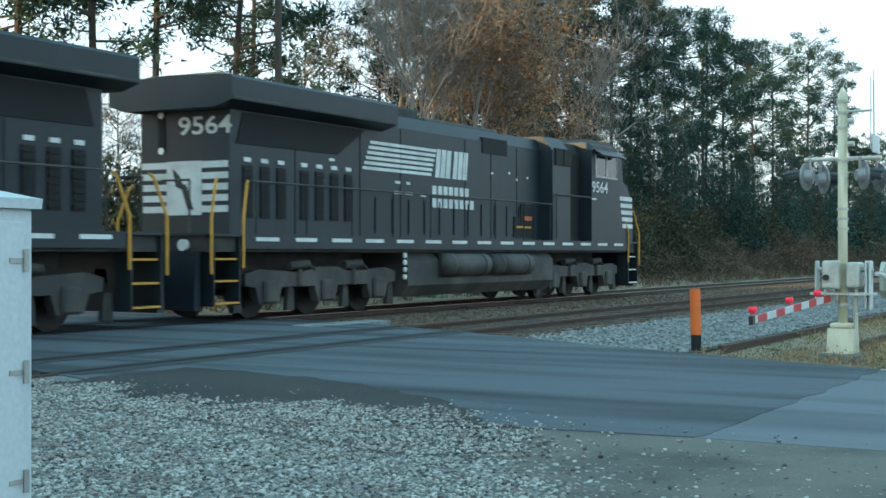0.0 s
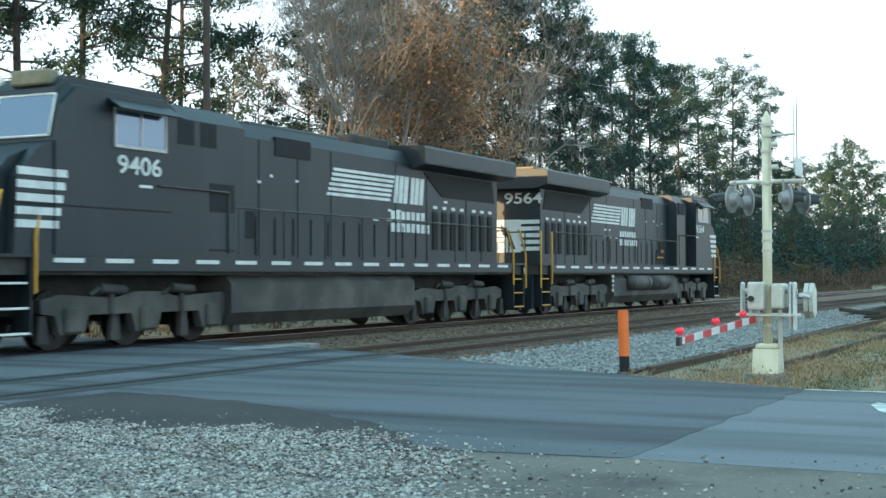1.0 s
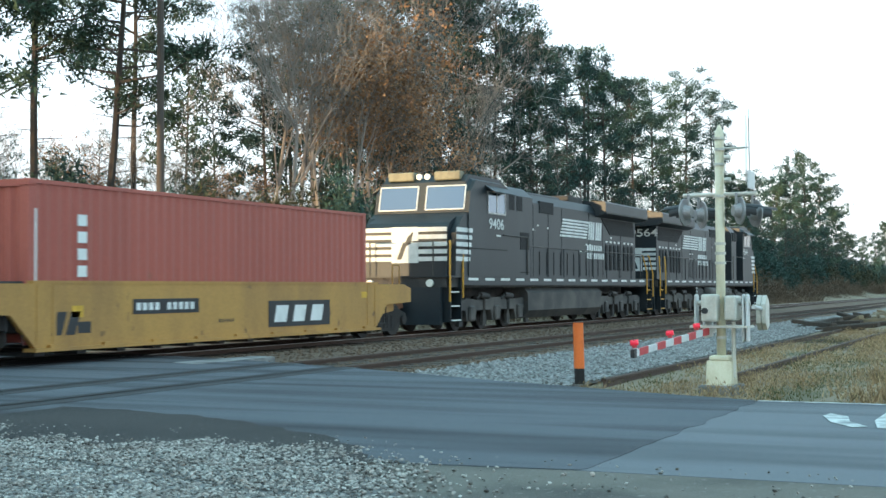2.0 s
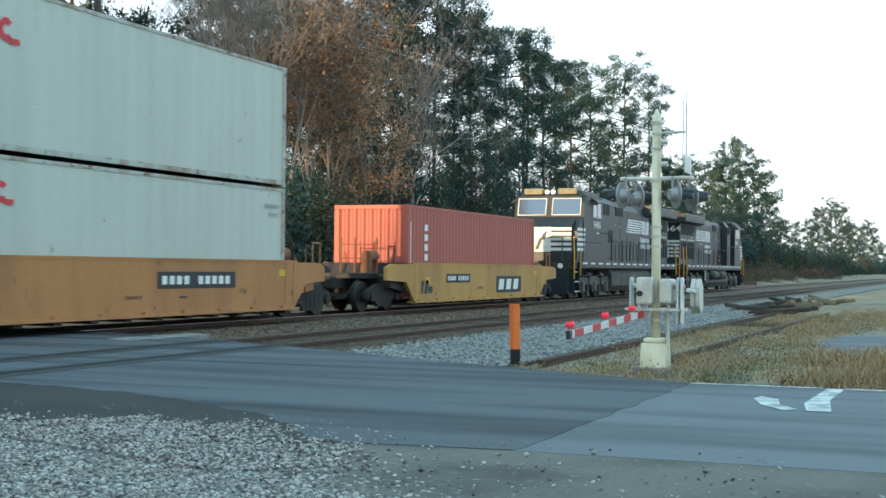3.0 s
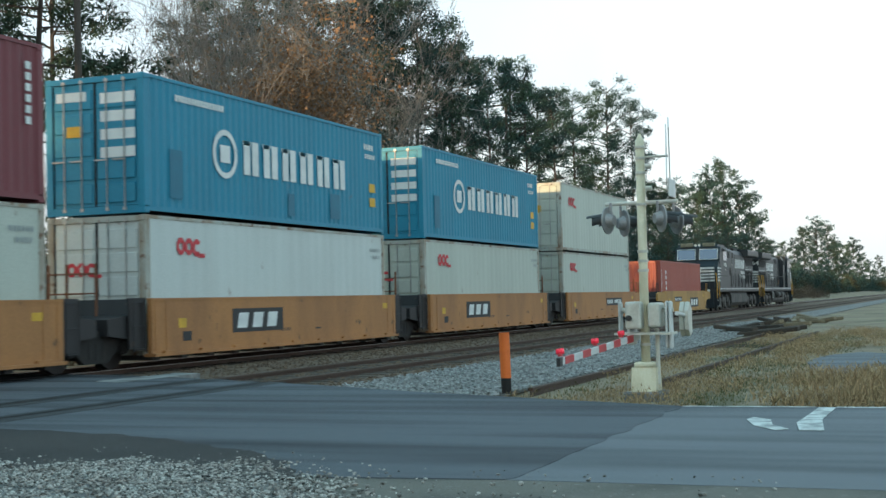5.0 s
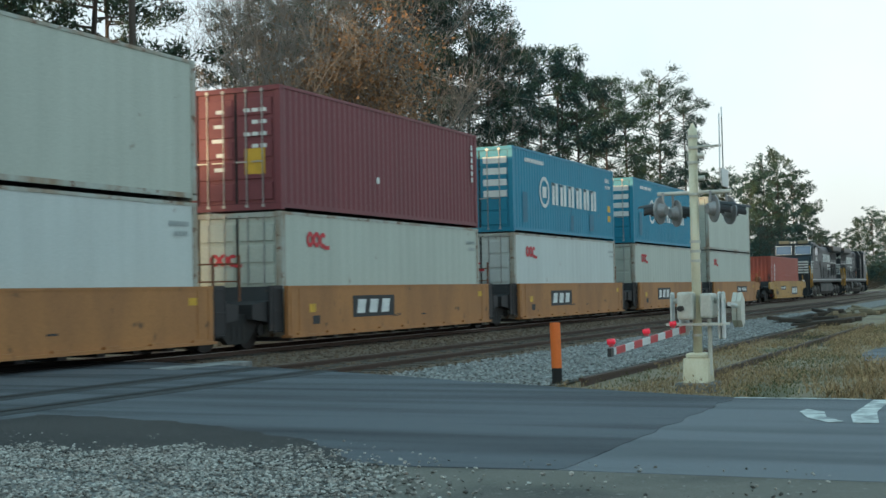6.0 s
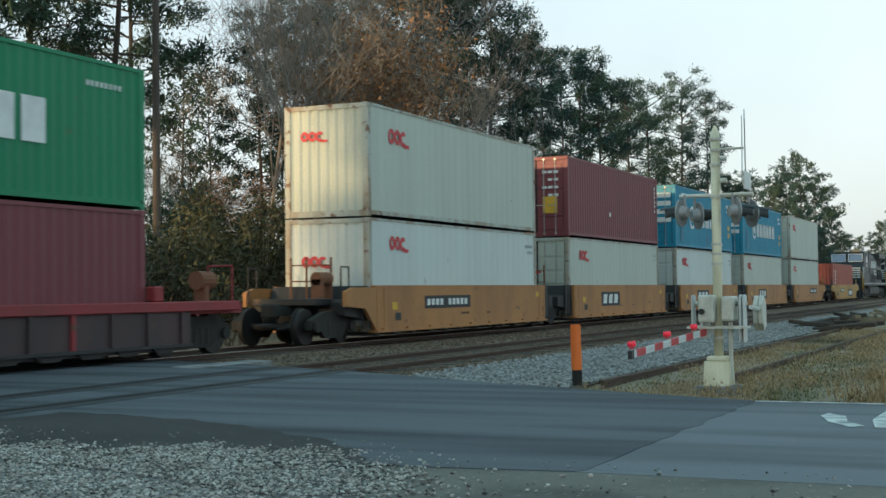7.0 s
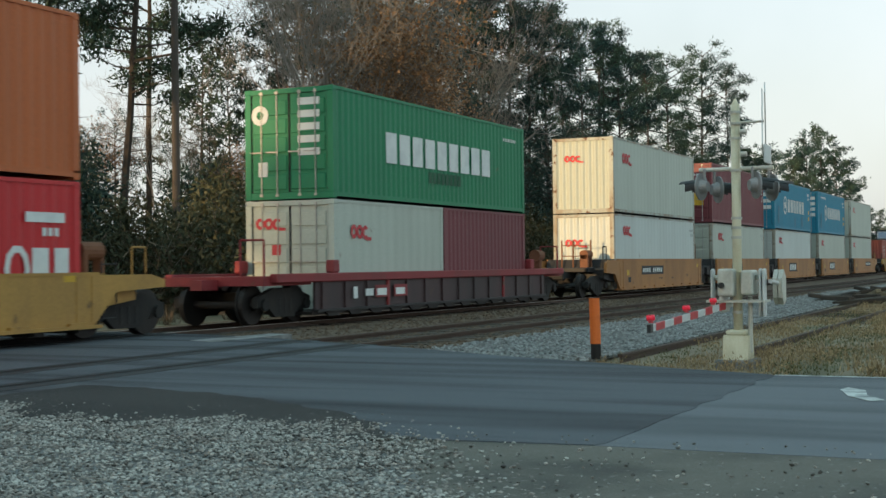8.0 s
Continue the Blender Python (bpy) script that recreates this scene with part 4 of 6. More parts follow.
        w = part("windshield", bm, pale_glass, cab, "wide windshield pane reflecting the sky")
        for i in range(4):
            p, q = vs[i], vs[(i + 1) % 4]
            bm = fresh()
            rod(bm, (p[0] + 0.02, p[1], p[2]), (q[0] + 0.02, q[1], q[2]), 0.022, 6)
            part("windshield_frame", bm, loco_white, w)
        bm = fresh()
        soft_box(bm, 8.7, 9.02, s * 0.75 - 0.42, s * 0.75 + 0.42, 4.46, 4.72, 0.03, 1)
        part("number_board", bm, board_cream, cab, "dull cream number board")
        words("number", number, 0.47, loco_white, cab, pose(7.1 if s > 0 else 7.35, s * 1.545, 3.2, 90, 0, 180 if s > 0 else 0), "white road number")
        bm = fresh()
        box(bm, 6.75, 7.1, s * 1.535 - 0.004, s * 1.535 + 0.004, 2.84, 2.89)
        part("small_stripe", bm, loco_white, cab)
    words("number", number, 0.5, loco_white, hood, pose(-9.512, -0.5, 3.68, 90, 0, -90), "white road number")
    for i in range(3):
        bm = fresh()
        rod(bm, (-9.5, 0.55, 4.12 - 0.19 * i - 0.5 * (i == 2)), (-9.54, 0.55, 4.12 - 0.19 * i - 0.5 * (i == 2)), 0.07, 10)
        part("marker_lamp", bm, lens_glass, hood)
    bm = fresh()
    box(bm, -9.525, -9.5, 0.47, 0.63, 3.2, 4.25)
    part("lamp_panel", bm, grille_and_shade, hood)
    bm = fresh()
    for s in (-1, 1):
        rod(bm, (9.0, s * 0.13, 4.57), (9.07, s * 0.13, 4.57), 0.09, 12)
    part("headlight", bm, lens_glass, cab, "twin round headlights")
    # white bands and emblem on nose and hood end
    for xe, d in ((10.31, 1), (-9.505, -1)):
        owner = nose if d > 0 else hood
        ww = 1.32 if d > 0 else 1.05
        z0 = 2.05
        for i in range(5):
            for s in (-1, 1):
                bm = fresh()
                a, b = sorted((s * 0.42, s * ww))
                box(bm, xe - 0.012, xe + 0.012, a, b, z0 + i * 0.21, z0 + 0.125 + i * 0.21)
                if d > 0:
                    a, b = sorted((s * 1.532, s * 1.54))
                    box(bm, 9.15 - 0.05 * i, 9.222, a, b, z0 + i * 0.21, z0 + 0.125 + i * 0.21)
                    a, b = sorted((s * 1.5, s * 1.508))
                    box(bm, 9.222, 10.08 - 0.01 * i, a, b, z0 + i * 0.21, z0 + 0.125 + i * 0.21)
                part("white_band", bm, loco_white, owner, "white painted band" if i == 0 else "")
        bm = fresh()
        box(bm, xe - 0.015, xe + 0.015, -0.42, 0.42, z0 - 0.05, z0 + 0.98)
        em = part("emblem_panel", bm, loco_white, owner, "white emblem panel")
        bm = fresh()
        xx = xe + d * 0.02
        for o in ([(-0.25, z0 + 0.05), (-0.1, z0 + 0.05), (0.08, z0 + 0.5), (-0.05, z0 + 0.55)], [(-0.05, z0 + 0.4), (0.2, z0 + 0.5), (0.28, z0 + 0.85), (0.1, z0 + 0.7)]):
            bm.faces.new([bm.verts.new((xx, p, q)) for p, q in o])
        part("emblem", bm, loco_black, em, "dark emblem shape")
    # side emblem: six long bars and two leaning blocks, then two lines of bars
    for s in (-1, 1):
        k = -s          # reads left to right from its own side
        sh = -4.9 if s > 0 else 0.0
        bm = fresh()
        y = s * 1.089
        for i in range(6):
            z = 3.1 + i * 0.115
            a, b = sorted((k * (-4.9 + 0.06 * i) + sh, k * (-1.9 + 0.05 * i) + sh))
            vs = [(a, y, z), (b, y, z), (b, y, z + 0.07), (a, y, z + 0.07)]
            bm.faces.new([bm.verts.new(p) for p in vs])
        part("stripe_emblem", bm, loco_white, hood, "six long white painted bars")
        for j in range(2):
            bm = fresh()
            base = -1.72 + j * 0.86
            for o in ([(0, 3.08), (0.2, 3.08), (0.3, 3.76), (0.1, 3.76)], [(0.24, 3.08), (0.46, 3.08), (0.56, 3.76), (0.34, 3.76)], [(0.5, 3.08), (0.72, 3.08), (0.82, 3.76), (0.6, 3.76)]):
                bm.faces.new([bm.verts.new((k * (base + p) + sh, y, q)) for p, q in o])
            part("block_emblem", bm, loco_white, hood, "leaning white block shape")
        for row, n in ((2.66, 7), (2.36, 8)):
            bm = fresh()
            for i in range(n):
                a = -1.85 + i * 0.27
                bm.faces.new([bm.verts.new((k * p + sh, y, q)) for p, q in ((a, row), (a + 0.2, row), (a + 0.2, row + 0.22), (a, row + 0.22))])
            part("lettering_bar", bm, loco_white, hood, "line of white bars")
    # raised black panel stands in for the shade inside a step well
    bm = fresh()
    box(bm, 2.5, 3.75, -1.105, -1.085, 1.7, 2.25)
    well = part("step_well", bm, grille_and_shade, hood, "flat black panel painted as a shaded step well")
    bm = fresh()
    box(bm, 2.6, 3.5, -1.13, -1.10, 1.95, 2.0)
    part("step_bar", bm, safety_yellow, well)
    # orange plate added for the lit spot in the step well
    bm = fresh()
    box(bm, 3.1, 3.55, -1.13, -1.10, 2.16, 2.27)
    part("warning_plate", bm, orange_box, well, "small orange plate painted as the lit part of the step well")
    for s in (-1, 1):
        for xx, zz, w in ((-3.6, 2.62, 0.32), (-3.1, 2.62, 0.3), (-3.55, 2.85, 0.22), (-3.05, 2.85, 0.16), (-2.4, 2.6, 0.25), (1.2, 3.3, 0.1), (2.2, 3.35, 0.09), (2.65, 3.2, 0.09), (3.3, 3.28, 0.1), (-6.2, 3.2, 0.2)):
            bm = fresh()
            box(bm, xx, xx + w, s * 1.089 - 0.004, s * 1.089 + 0.004, zz, zz + 0.06)
            part("small_plate", bm, loco_white, hood)
        for i in range(11):
            bm = fresh()
            box(bm, -4.4 + i * 0.72, -4.36 + i * 0.72, s * 1.09 - 0.008, s * 1.09 + 0.008, 1.72, 2.5)
            part("door_seam", bm, grille_and_shade, hood)
    # fuel tank and, on one side, two air reservoirs
    bm = fresh()
    slab(bm, [(-1.25, 0.3), (-1.45, 0.55), (-1.45, 1.12), (-1.3, 1.28), (1.3, 1.28), (1.45, 1.12), (1.45, 0.55), (1.25, 0.3)], "x", -3.6, 4.2)
    tank = part("fuel_tank", bm, loco_tank, u)
    bm = fresh()
    box(bm, -2.2, 2.8, -1.47, -1.30, 0.72, 1.27)
    part("reservoir_bay", bm, grille_and_shade, tank)
    for xa, xb in ((-2.1, 0.05), (0.45, 2.5)):
        bm = fresh()
        rod(bm, (xa, -1.45, 1.0), (xb, -1.45, 1.0), 0.27, 20)
        for q in (xa + 0.3, xb - 0.3):
            rod(bm, (q - 0.03, -1.45, 1.0), (q + 0.03, -1.45, 1.0), 0.285, 20)
        part("air_reservoir", bm, loco_tank, tank, "horizontal cylindrical air reservoir", True)
    bm = fresh()
    for i in range(4):
        rod(bm, (-3.75, -1.44, 0.75 + i * 0.16), (-3.75, -1.49, 0.75 + i * 0.16), 0.06, 8)
    part("drain_valves", bm, loco_white, tank)
    # trucks
    for c in (-6.6, 6.6):
        for s in (-1, 1):
            ya, yb = sorted((s * 1.12, s * 1.30))
            bm = fresh()
            out = [(c - 2.7, 0.66), (c - 2.7, 0.88), (c - 2.3, 0.97), (c - 0.9, 0.9), (c - 0.35, 1.0), (c + 0.35, 1.0), (c + 0.9, 0.9), (c + 2.3, 0.97), (c + 2.7, 0.88), (c + 2.7, 0.66)]
            for q in (1.96, 0, -1.96):
                out += [(c + q + 0.42, 0.62), (c + q + 0.3, 0.3), (c + q - 0.3, 0.3), (c + q - 0.42, 0.62)]
            slab(bm, out, "y", ya, yb)
            f = part("truck_frame", bm, loco_tank, u, "cast three-axle truck side frame")
            for q in (-1.96, 0, 1.96):
                bm = fresh()
                soft_box(bm, c + q - 0.21, c + q + 0.21, *sorted((s * 1.28, s * 1.38)), 0.3, 0.76, 0.05, 1)
                part("axle_box", bm, loco_tank, f)
            for q in (-0.98, 0.98):
                bm = fresh()
                rod(bm, (c + q - 0.35, s * 1.3, 1.03), (c + q + 0.3, s * 1.3, 1.07), 0.085, 10)
                rod(bm, (c + q + 0.3, s * 1.3, 1.07), (c + q + 0.55, s * 1.3, 0.95), 0.035, 6)
                part("brake_cylinder", bm, loco_grime, f)
                bm = fresh()
                rod(bm, (c + q, s * 1.31, 0.62), (c + q, s * 1.31, 0.96), 0.06, 8)
                part("damper", bm, loco_grime, f)
            for q in (-2.9, -1.2, 0.75, 2.55):
                bm = fresh()
                slab(bm, [(c + q - 0.1, 0.16), (c + q + 0.16, 0.16), (c + q + 0.12, 0.62), (c + q - 0.04, 0.62)], "y", *sorted((s * 1.14, s * 1.24)))
                part("brake_shoe", bm, loco_grime, f)
        bm = fresh()
        box(bm, c - 2.4, c + 2.4, -0.6, 0.6, 0.6, 1.3)
        part("truck_bolster", bm, loco_grime, u)
        for q in (-1.96, 0, 1.96):
            axle(u, c + q, 0.53)
    # handrails
    for s in (-1, 1):
        bm = fresh()
        pipe(bm, [(-9.3, s * 1.47, 2.62), (4.1, s * 1.47, 2.62)], 0.022, 6)
        rail = part("handrail", bm, loco_tank, u)
        for i in range(9):
            bm = fresh()
            rod(bm, (-9.2 + i * 1.65, s * 1.47, 1.6), (-9.2 + i * 1.65, s * 1.47, 2.62), 0.018, 6)
            part("stanchion", bm, loco_black, rail)
        bm = fresh()
        pipe(bm, [(4.35, s * 1.5, 1.7), (4.35, s * 1.5, 2.9), (6.6, s * 1.56, 2.9)], 0.02, 6)
        part("bay_rail", bm, loco_tank, u)
        # steps and yellow grab rails at each corner
        for e in (-1, 1):
            bm = fresh()
            for zz, off in ((0.35, 0.0), (0.75, 0.03), (1.15, 0.06)):
                box(bm, *sorted((e * 9.75, e * 10.45)), *sorted((s * (1.2 - off), s * (1.50 - off))), zz, zz + 0.035)
            steps = part("steps", bm, loco_tank, u, "open steel boarding steps")
            for xx in (9.72, 10.46):
                bm = fresh()
                box(bm, *sorted((e * xx, e * (xx + 0.03))), *sorted((s * 1.15, s * 1.51)), 0.32, 1.58)
                part("step_side", bm, loco_black, steps)
            for zz, off in ((0.35, 0.0), (0.75, 0.03), (1.15, 0.06)):
                bm = fresh()
                box(bm, *sorted((e * 9.76, e * 10.44)), *sorted((s * (1.50 - off), s * (1.515 - off))), zz, zz + 0.037)
                part("step_edge", bm, safety_yellow if e < 0 else loco_white, steps, "bright painted step edge")
            for xx, dz in ((9.66, 0.0), (10.58, -0.1)):
                bm = fresh()
                pipe(bm, [(e * xx, s * 1.53, 1.0 + dz), (e * xx, s * 1.53, 1.9), (e * (xx - 0.22), s * 1.44, 2.55), (e * (xx - 0.3), s * 1.4, 2.62)], 0.028, 8)
                part("grab_rail", bm, safety_yellow, u, "yellow grab rail")
    for e in (-1, 1):
        bm = fresh()
        slab(bm, [(e * 10.6, 0.25), (e * 10.6, 1.3), (e * 10.72, 1.3), (e * 10.78, 0.25)], "y", -1.3, 1.3)
        part("pilot_plate", bm, loco_black, u)
        bm = fresh()
        box(bm, *sorted((e * 10.6, e * 11.1)), -0.14, 0.14, 0.72, 1.0)
        soft_box(bm, *sorted((e * 11.0, e * 11.18)), -0.2, 0.2, 0.66, 1.05, 0.04, 1)
        part("coupler", bm, rust, u)
        bm = fresh()
        pipe(bm, [(e * 10.55, -1.0, 1.63), (e * 10.55, -1.0, 2.6), (e * 10.55, -0.35, 2.6)], 0.022, 6)
        pipe(bm, [(e * 10.55, 1.0, 1.63), (e * 10.55, 1.0, 2.6), (e * 10.55, 0.35, 2.6)], 0.022, 6)
        part("end_rail", bm, loco_tank, u)
        for s in (-1, 1):
            bm = fresh()
            rod(bm, (e * 10.62, s * 0.95, 1.42), (e * 10.7, s * 0.95, 1.42), 0.11, 12)
            part("ditch_light", bm, lens_glass, u, "round ditch light")
    return u


locomotive(123.75, "9564", "black diesel locomotive with white bands, leading the train", False)
locomotive(101.4, "9406", "black diesel locomotive with white bands, running backwards", True)


# ---- trees ----
def blades(rng, centres, n, length, width, spread, lift=0.2, out=None):
    """Many thin leaves about the centres: (vertices, faces)."""
    c = np.repeat(centres, n, axis=0)
    m = len(c)
    d = rng.normal(size=(m, 3))
    d[:, 2] += lift
    if out is not None:
        d += np.repeat(out, n, axis=0)
    d /= np.linalg.norm(d, axis=1)[:, None]
    w = np.cross(d, rng.normal(size=(m, 3)))
    w /= np.linalg.norm(w, axis=1)[:, None]
    p = c + rng.normal(size=(m, 3)) * spread
    ll = length * rng.uniform(0.6, 1.3, (m, 1))
    ww = width * rng.uniform(0.6, 1.3, (m, 1))
    v = np.stack([p - w * ww, p + w * ww, p + d * ll], axis=1).reshape(-1, 3)
    return v, np.arange(3 * m).reshape(-1, 3)


def mesh_part(name, v, f, material, parent, label=""):
    me = bpy.data.meshes.new(name)
    me.from_pydata(np.asarray(v).tolist(), [], np.asarray(f).tolist())
    me.materials.append(material)
    ob = new(name, me)
    ob.parent = parent
    return tagged(ob, label)


def limbs_mesh(bm, segs):
    for a, b, r0, r1 in segs:
        rod(bm, a, b, r0, 7 if r0 > 0.08 else (4 if r0 > 0.025 else 3), r1)


def trunk_line(rng, h, r, lean=0.02, steps=9):
    pts, p = [], np.zeros(3)
    drift = rng.normal(size=2) * lean
    for i in range(steps + 1):
        pts.append(p.copy())
        p = p + np.array([*(drift + rng.normal(size=2) * lean * 0.7) * h / steps, h / steps])
    return [(pts[i], pts[i + 1], r * (1 - i / steps) ** 0.8 + 0.02, r * (1 - (i + 1) / steps) ** 0.8 + 0.02) for i in range(steps)], pts


def on_line(pts, h, z):
    q = min(max(z / h, 0), 0.999) * (len(pts) - 1)
    i = int(q)
    return pts[i] + (pts[i + 1] - pts[i]) * (q - i)


def pine(seed, h, bare, reach, n_limbs, leaf, per=112, label="tall pine with a bare trunk and uneven dark crown", tuft=0.28, wide=0.042, name="pine_tree"):
    """A pine: whorled limbs that carry flat pads of needles, more of them towards the tips."""
    rng = np.random.default_rng(seed)
    t = empty(name, pose(0, 0, -60), label, "tree", "trees along the tracks")
    segs, pts = trunk_line(rng, h, 0.09 + 0.003 * h)
    centres, outs = [], []
    for i in range(n_limbs):
        u = (i + rng.uniform(0, 1)) / n_limbs
        z = h * (bare + (0.985 - bare) * u ** 0.95)
        ll = reach * (0.16 + 0.84 * math.sin(math.pi * (0.28 + 0.68 * u)) ** 0.8) * rng.uniform(0.35, 1.15) * (0.6 if u < 0.06 else 1)
        a = rng.uniform(0, 6.283)
        d = np.array([math.cos(a), math.sin(a), rng.uniform(-0.12, 0.32) + 0.55 * u])
        b0 = on_line(pts, h, z)
        mid = b0 + d * ll * 0.5 + [0, 0, -0.05 * ll]
        tip = b0 + d * ll + [0, 0, 0.06 * ll]
        segs += [(b0, mid, 0.03 + 0.011 * ll, 0.028), (mid, tip, 0.028, 0.012)]
        k = max(1, round(ll * 0.85))
        for j in range(k):
            q = 0.42 + 0.62 * (j + rng.uniform(0.2, 1)) / k
            side = rng.normal(size=3) * [0.2, 0.2, 0.05] * ll * 0.6
            centres.append(b0 + d * ll * q + side + [0, 0, 0.1])
            outs.append(d * 0.35)
    for i in range(7):         # dead stubs below the crown
        z = h * rng.uniform(bare * 0.5, bare + 0.05)
        a = rng.uniform(0, 6.283)
        b0 = on_line(pts, h, z)
        segs.append((b0, b0 + np.array([math.cos(a), math.sin(a), 0.1]) * rng.uniform(0.6, 1.8), 0.025, 0.008))
    bm = fresh()
    limbs_mesh(bm, segs)
    part("trunk", bm, bark, t)
    v, f = blades(rng, np.array(centres), per, tuft, wide, np.array([0.29, 0.29, 0.2]), 0.3, np.array(outs))
    mesh_part("crown", v, f, leaf, t)
    return t


def broadleaf(seed, h, leaf=None, leaves=0, label="bare grey-brown tree with fine twigs", name="bare_tree"):
    rng = np.random.default_rng(seed)
    t = empty(name, pose(0, 0, -60), label, "tree", "trees along the tracks")
    segs, tips = [], []

    def grow(p, d, ll, r, depth):
        steps = 3 if depth == 0 else 2
        for i in range(steps):
            d = d + rng.normal(size=3) * (0.07 if depth == 0 else 0.16)
            d = d / np.linalg.norm(d)
            q = p + d * ll / steps
            segs.append((p, q, r, r * 0.8))
            p, r = q, r * 0.8
            if depth < 4 and i > 0 or depth in (1, 2):
                for _ in range(2 if depth < 3 else 1):
                    a = d + rng.normal(size=3) * 0.38 + [0, 0, 0.25]
                    grow(p, a / np.linalg.norm(a), ll * rng.uniform(0.42, 0.66), r * 0.5, depth + 1) if depth < 4 else None
        if depth >= 3:
            tips.append(p)
        if depth < 4:
            for _ in range(2):
                a = d + rng.normal(size=3) * 0.28
                grow(p, a / np.linalg.norm(a), ll * 0.62, r * 0.7, depth + 1)

    grow(np.zeros(3), np.array([0.02, 0, 1.0]), h * 0.42, 0.125, 0)
    bm = fresh()
    limbs_mesh(bm, segs)
    part("trunk", bm, grey_bark, t)
    bm = fresh()
    for p in tips[::2]:
        for _ in range(2):
            rod(bm, p, p + rng.normal(size=3) * 0.3 + np.array([0, 0, 0.35]), 0.009, 3, 0.004)
    part("fine_branch", bm, grey_bark, t)
    if leaf is not None:
        c = np.array(tips)
        c = c[rng.integers(0, len(c), leaves)]
        v, f = blades(rng, c, 9, 0.15, 0.06, 0.36, -0.1)
        mesh_part("crown", v, f, leaf, t)
    return t


def thicket(seed, w, h, leaf, label="dense dark green thicket of shrubs", name="shrub", n=300, per=15, tuft=0.26, wide=0.05):
    rng = np.random.default_rng(seed)
    t = empty(name, pose(0, 0, -60), label, "shrub", "undergrowth along the tracks")
    a, q = rng.uniform(0, 6.283, n), rng.uniform(0, 1, n) ** 0.5
    z = rng.uniform(0.02, 1, n)
    lump = 1 + 0.25 * np.sin(a * 3 + seed) + 0.2 * np.sin(a * 5 + 2 * seed)
    rr = w * q * np.sqrt(np.clip(1.02 - z ** 1.6, 0, 1)) * lump
    c = np.stack([rr * np.cos(a), rr * np.sin(a), z * h * (0.75 + 0.3 * np.sin(a * 2 + seed))], axis=1)
    bm = fresh()
    limbs_mesh(bm, [((0, 0, -0.2), tuple(c[i] * 0.9), 0.02, 0.008) for i in range(0, n, 12)])
    part("stem", bm, grey_bark, t)
    v, f = blades(rng, c, per, tuft, wide, 0.3, 0.2)
    mesh_part("crown", v, f, leaf, t)
    return t


PINE_TALL = "tall pine with a long bare trunk and open crown"
PINE_FULL = "full dark pine with an uneven crown"
ROUND = "broad full evergreen with a rounded crown"
open_pines = [pine(11, 20, 0.36, 3.6, 50, needles, 108, PINE_TALL), pine(12, 22, 0.40, 3.5, 46, needles, 108, PINE_TALL), pine(13, 18, 0.34, 3.6, 48, needles, 108, PINE_TALL)]
full_pines = [pine(21, 20, 0.36, 3.9, 48, dark_needles, label=PINE_FULL), pine(22, 20, 0.42, 3.7, 44, dark_needles, label=PINE_FULL),
              pine(23, 20, 0.46, 4.1, 42, needles, label=PINE_FULL), pine(25, 20, 0.40, 4.2, 46, dark_needles, label=PINE_FULL)]
low_pine = pine(24, 14, 0.06, 3.2, 60, dark_needles, 44, label=PINE_FULL)
far_pines = [pine(63, 20, 0.16, 4.6, 62, dark_needles, 26, PINE_FULL, 0.55, 0.09), pine(64, 20, 0.24, 4.2, 58, needles, 26, PINE_FULL, 0.55, 0.09)]
round_pines = [pine(61, 20, 0.07, 5.4, 90, dark_needles, 28, ROUND, 0.55, 0.09), pine(62, 20, 0.05, 5.0, 86, needles, 28, ROUND, 0.55, 0.09)]
bare_trees = [broadleaf(31, 17), broadleaf(32, 15), broadleaf(34, 12)]
OAK = "oak holding dry orange-brown leaves"
brown_trees = [broadleaf(41, 14, brown_leaves, 560, OAK, "oak_tree"), broadleaf(42, 11, brown_leaves, 360, OAK, "oak_tree")]
shrubs = [thicket(51, 2.6, 4.2, thicket_leaves), thicket(52, 3.2, 3.4, thicket_leaves), thicket(53, 2.2, 5.2, dark_needles)]
THICKET = "dense dark green thicket of shrubs"
far_shrubs = [thicket(54, 3.0, 4.0, thicket_leaves, THICKET, "shrub", 180, 9, 0.42, 0.1), thicket(55, 2.8, 5.0, dark_needles, THICKET, "shrub", 180, 9, 0.42, 0.1)]
BRUSH = "low leafless reddish brown brush on the bank"
brushes = [thicket(56, 1.9, 1.5, brush, BRUSH, "shrub", 120, 12, 0.42, 0.018), thicket(57, 1.5, 2.1, brush, BRUSH, "shrub", 120, 12, 0.42, 0.018)]
templates = round_pines + open_pines + full_pines + [low_pine] + far_pines + bare_trees + brown_trees + shrubs + far_shrubs + brushes
pick = random.Random(5)


def plant(kind, x, y, scale=1.0):
    o = copy_thing(kind, Matrix.Translation((x, y, land(x, y) - 0.1)) @ pose(0, 0, 0, 0, 0, pick.uniform(0, 360)))
    o.scale = (scale,) * 3
    return o


def at_bearing(deg, y):
    return y * math.tan(radians(deg)), y


# open pines against the sky
for deg, y, k, s in ((43, 32, 0, 1.0), (46.2, 31, 2, 1.05), (48.6, 34, 1, 1.0), (51.4, 33, 2, 1.1), (52.6, 40, 1, 1.0), (41.5, 35, 2, 1.0), (40, 31, 0, 1.1)):
    plant(open_pines[k], *at_bearing(deg, y), s)
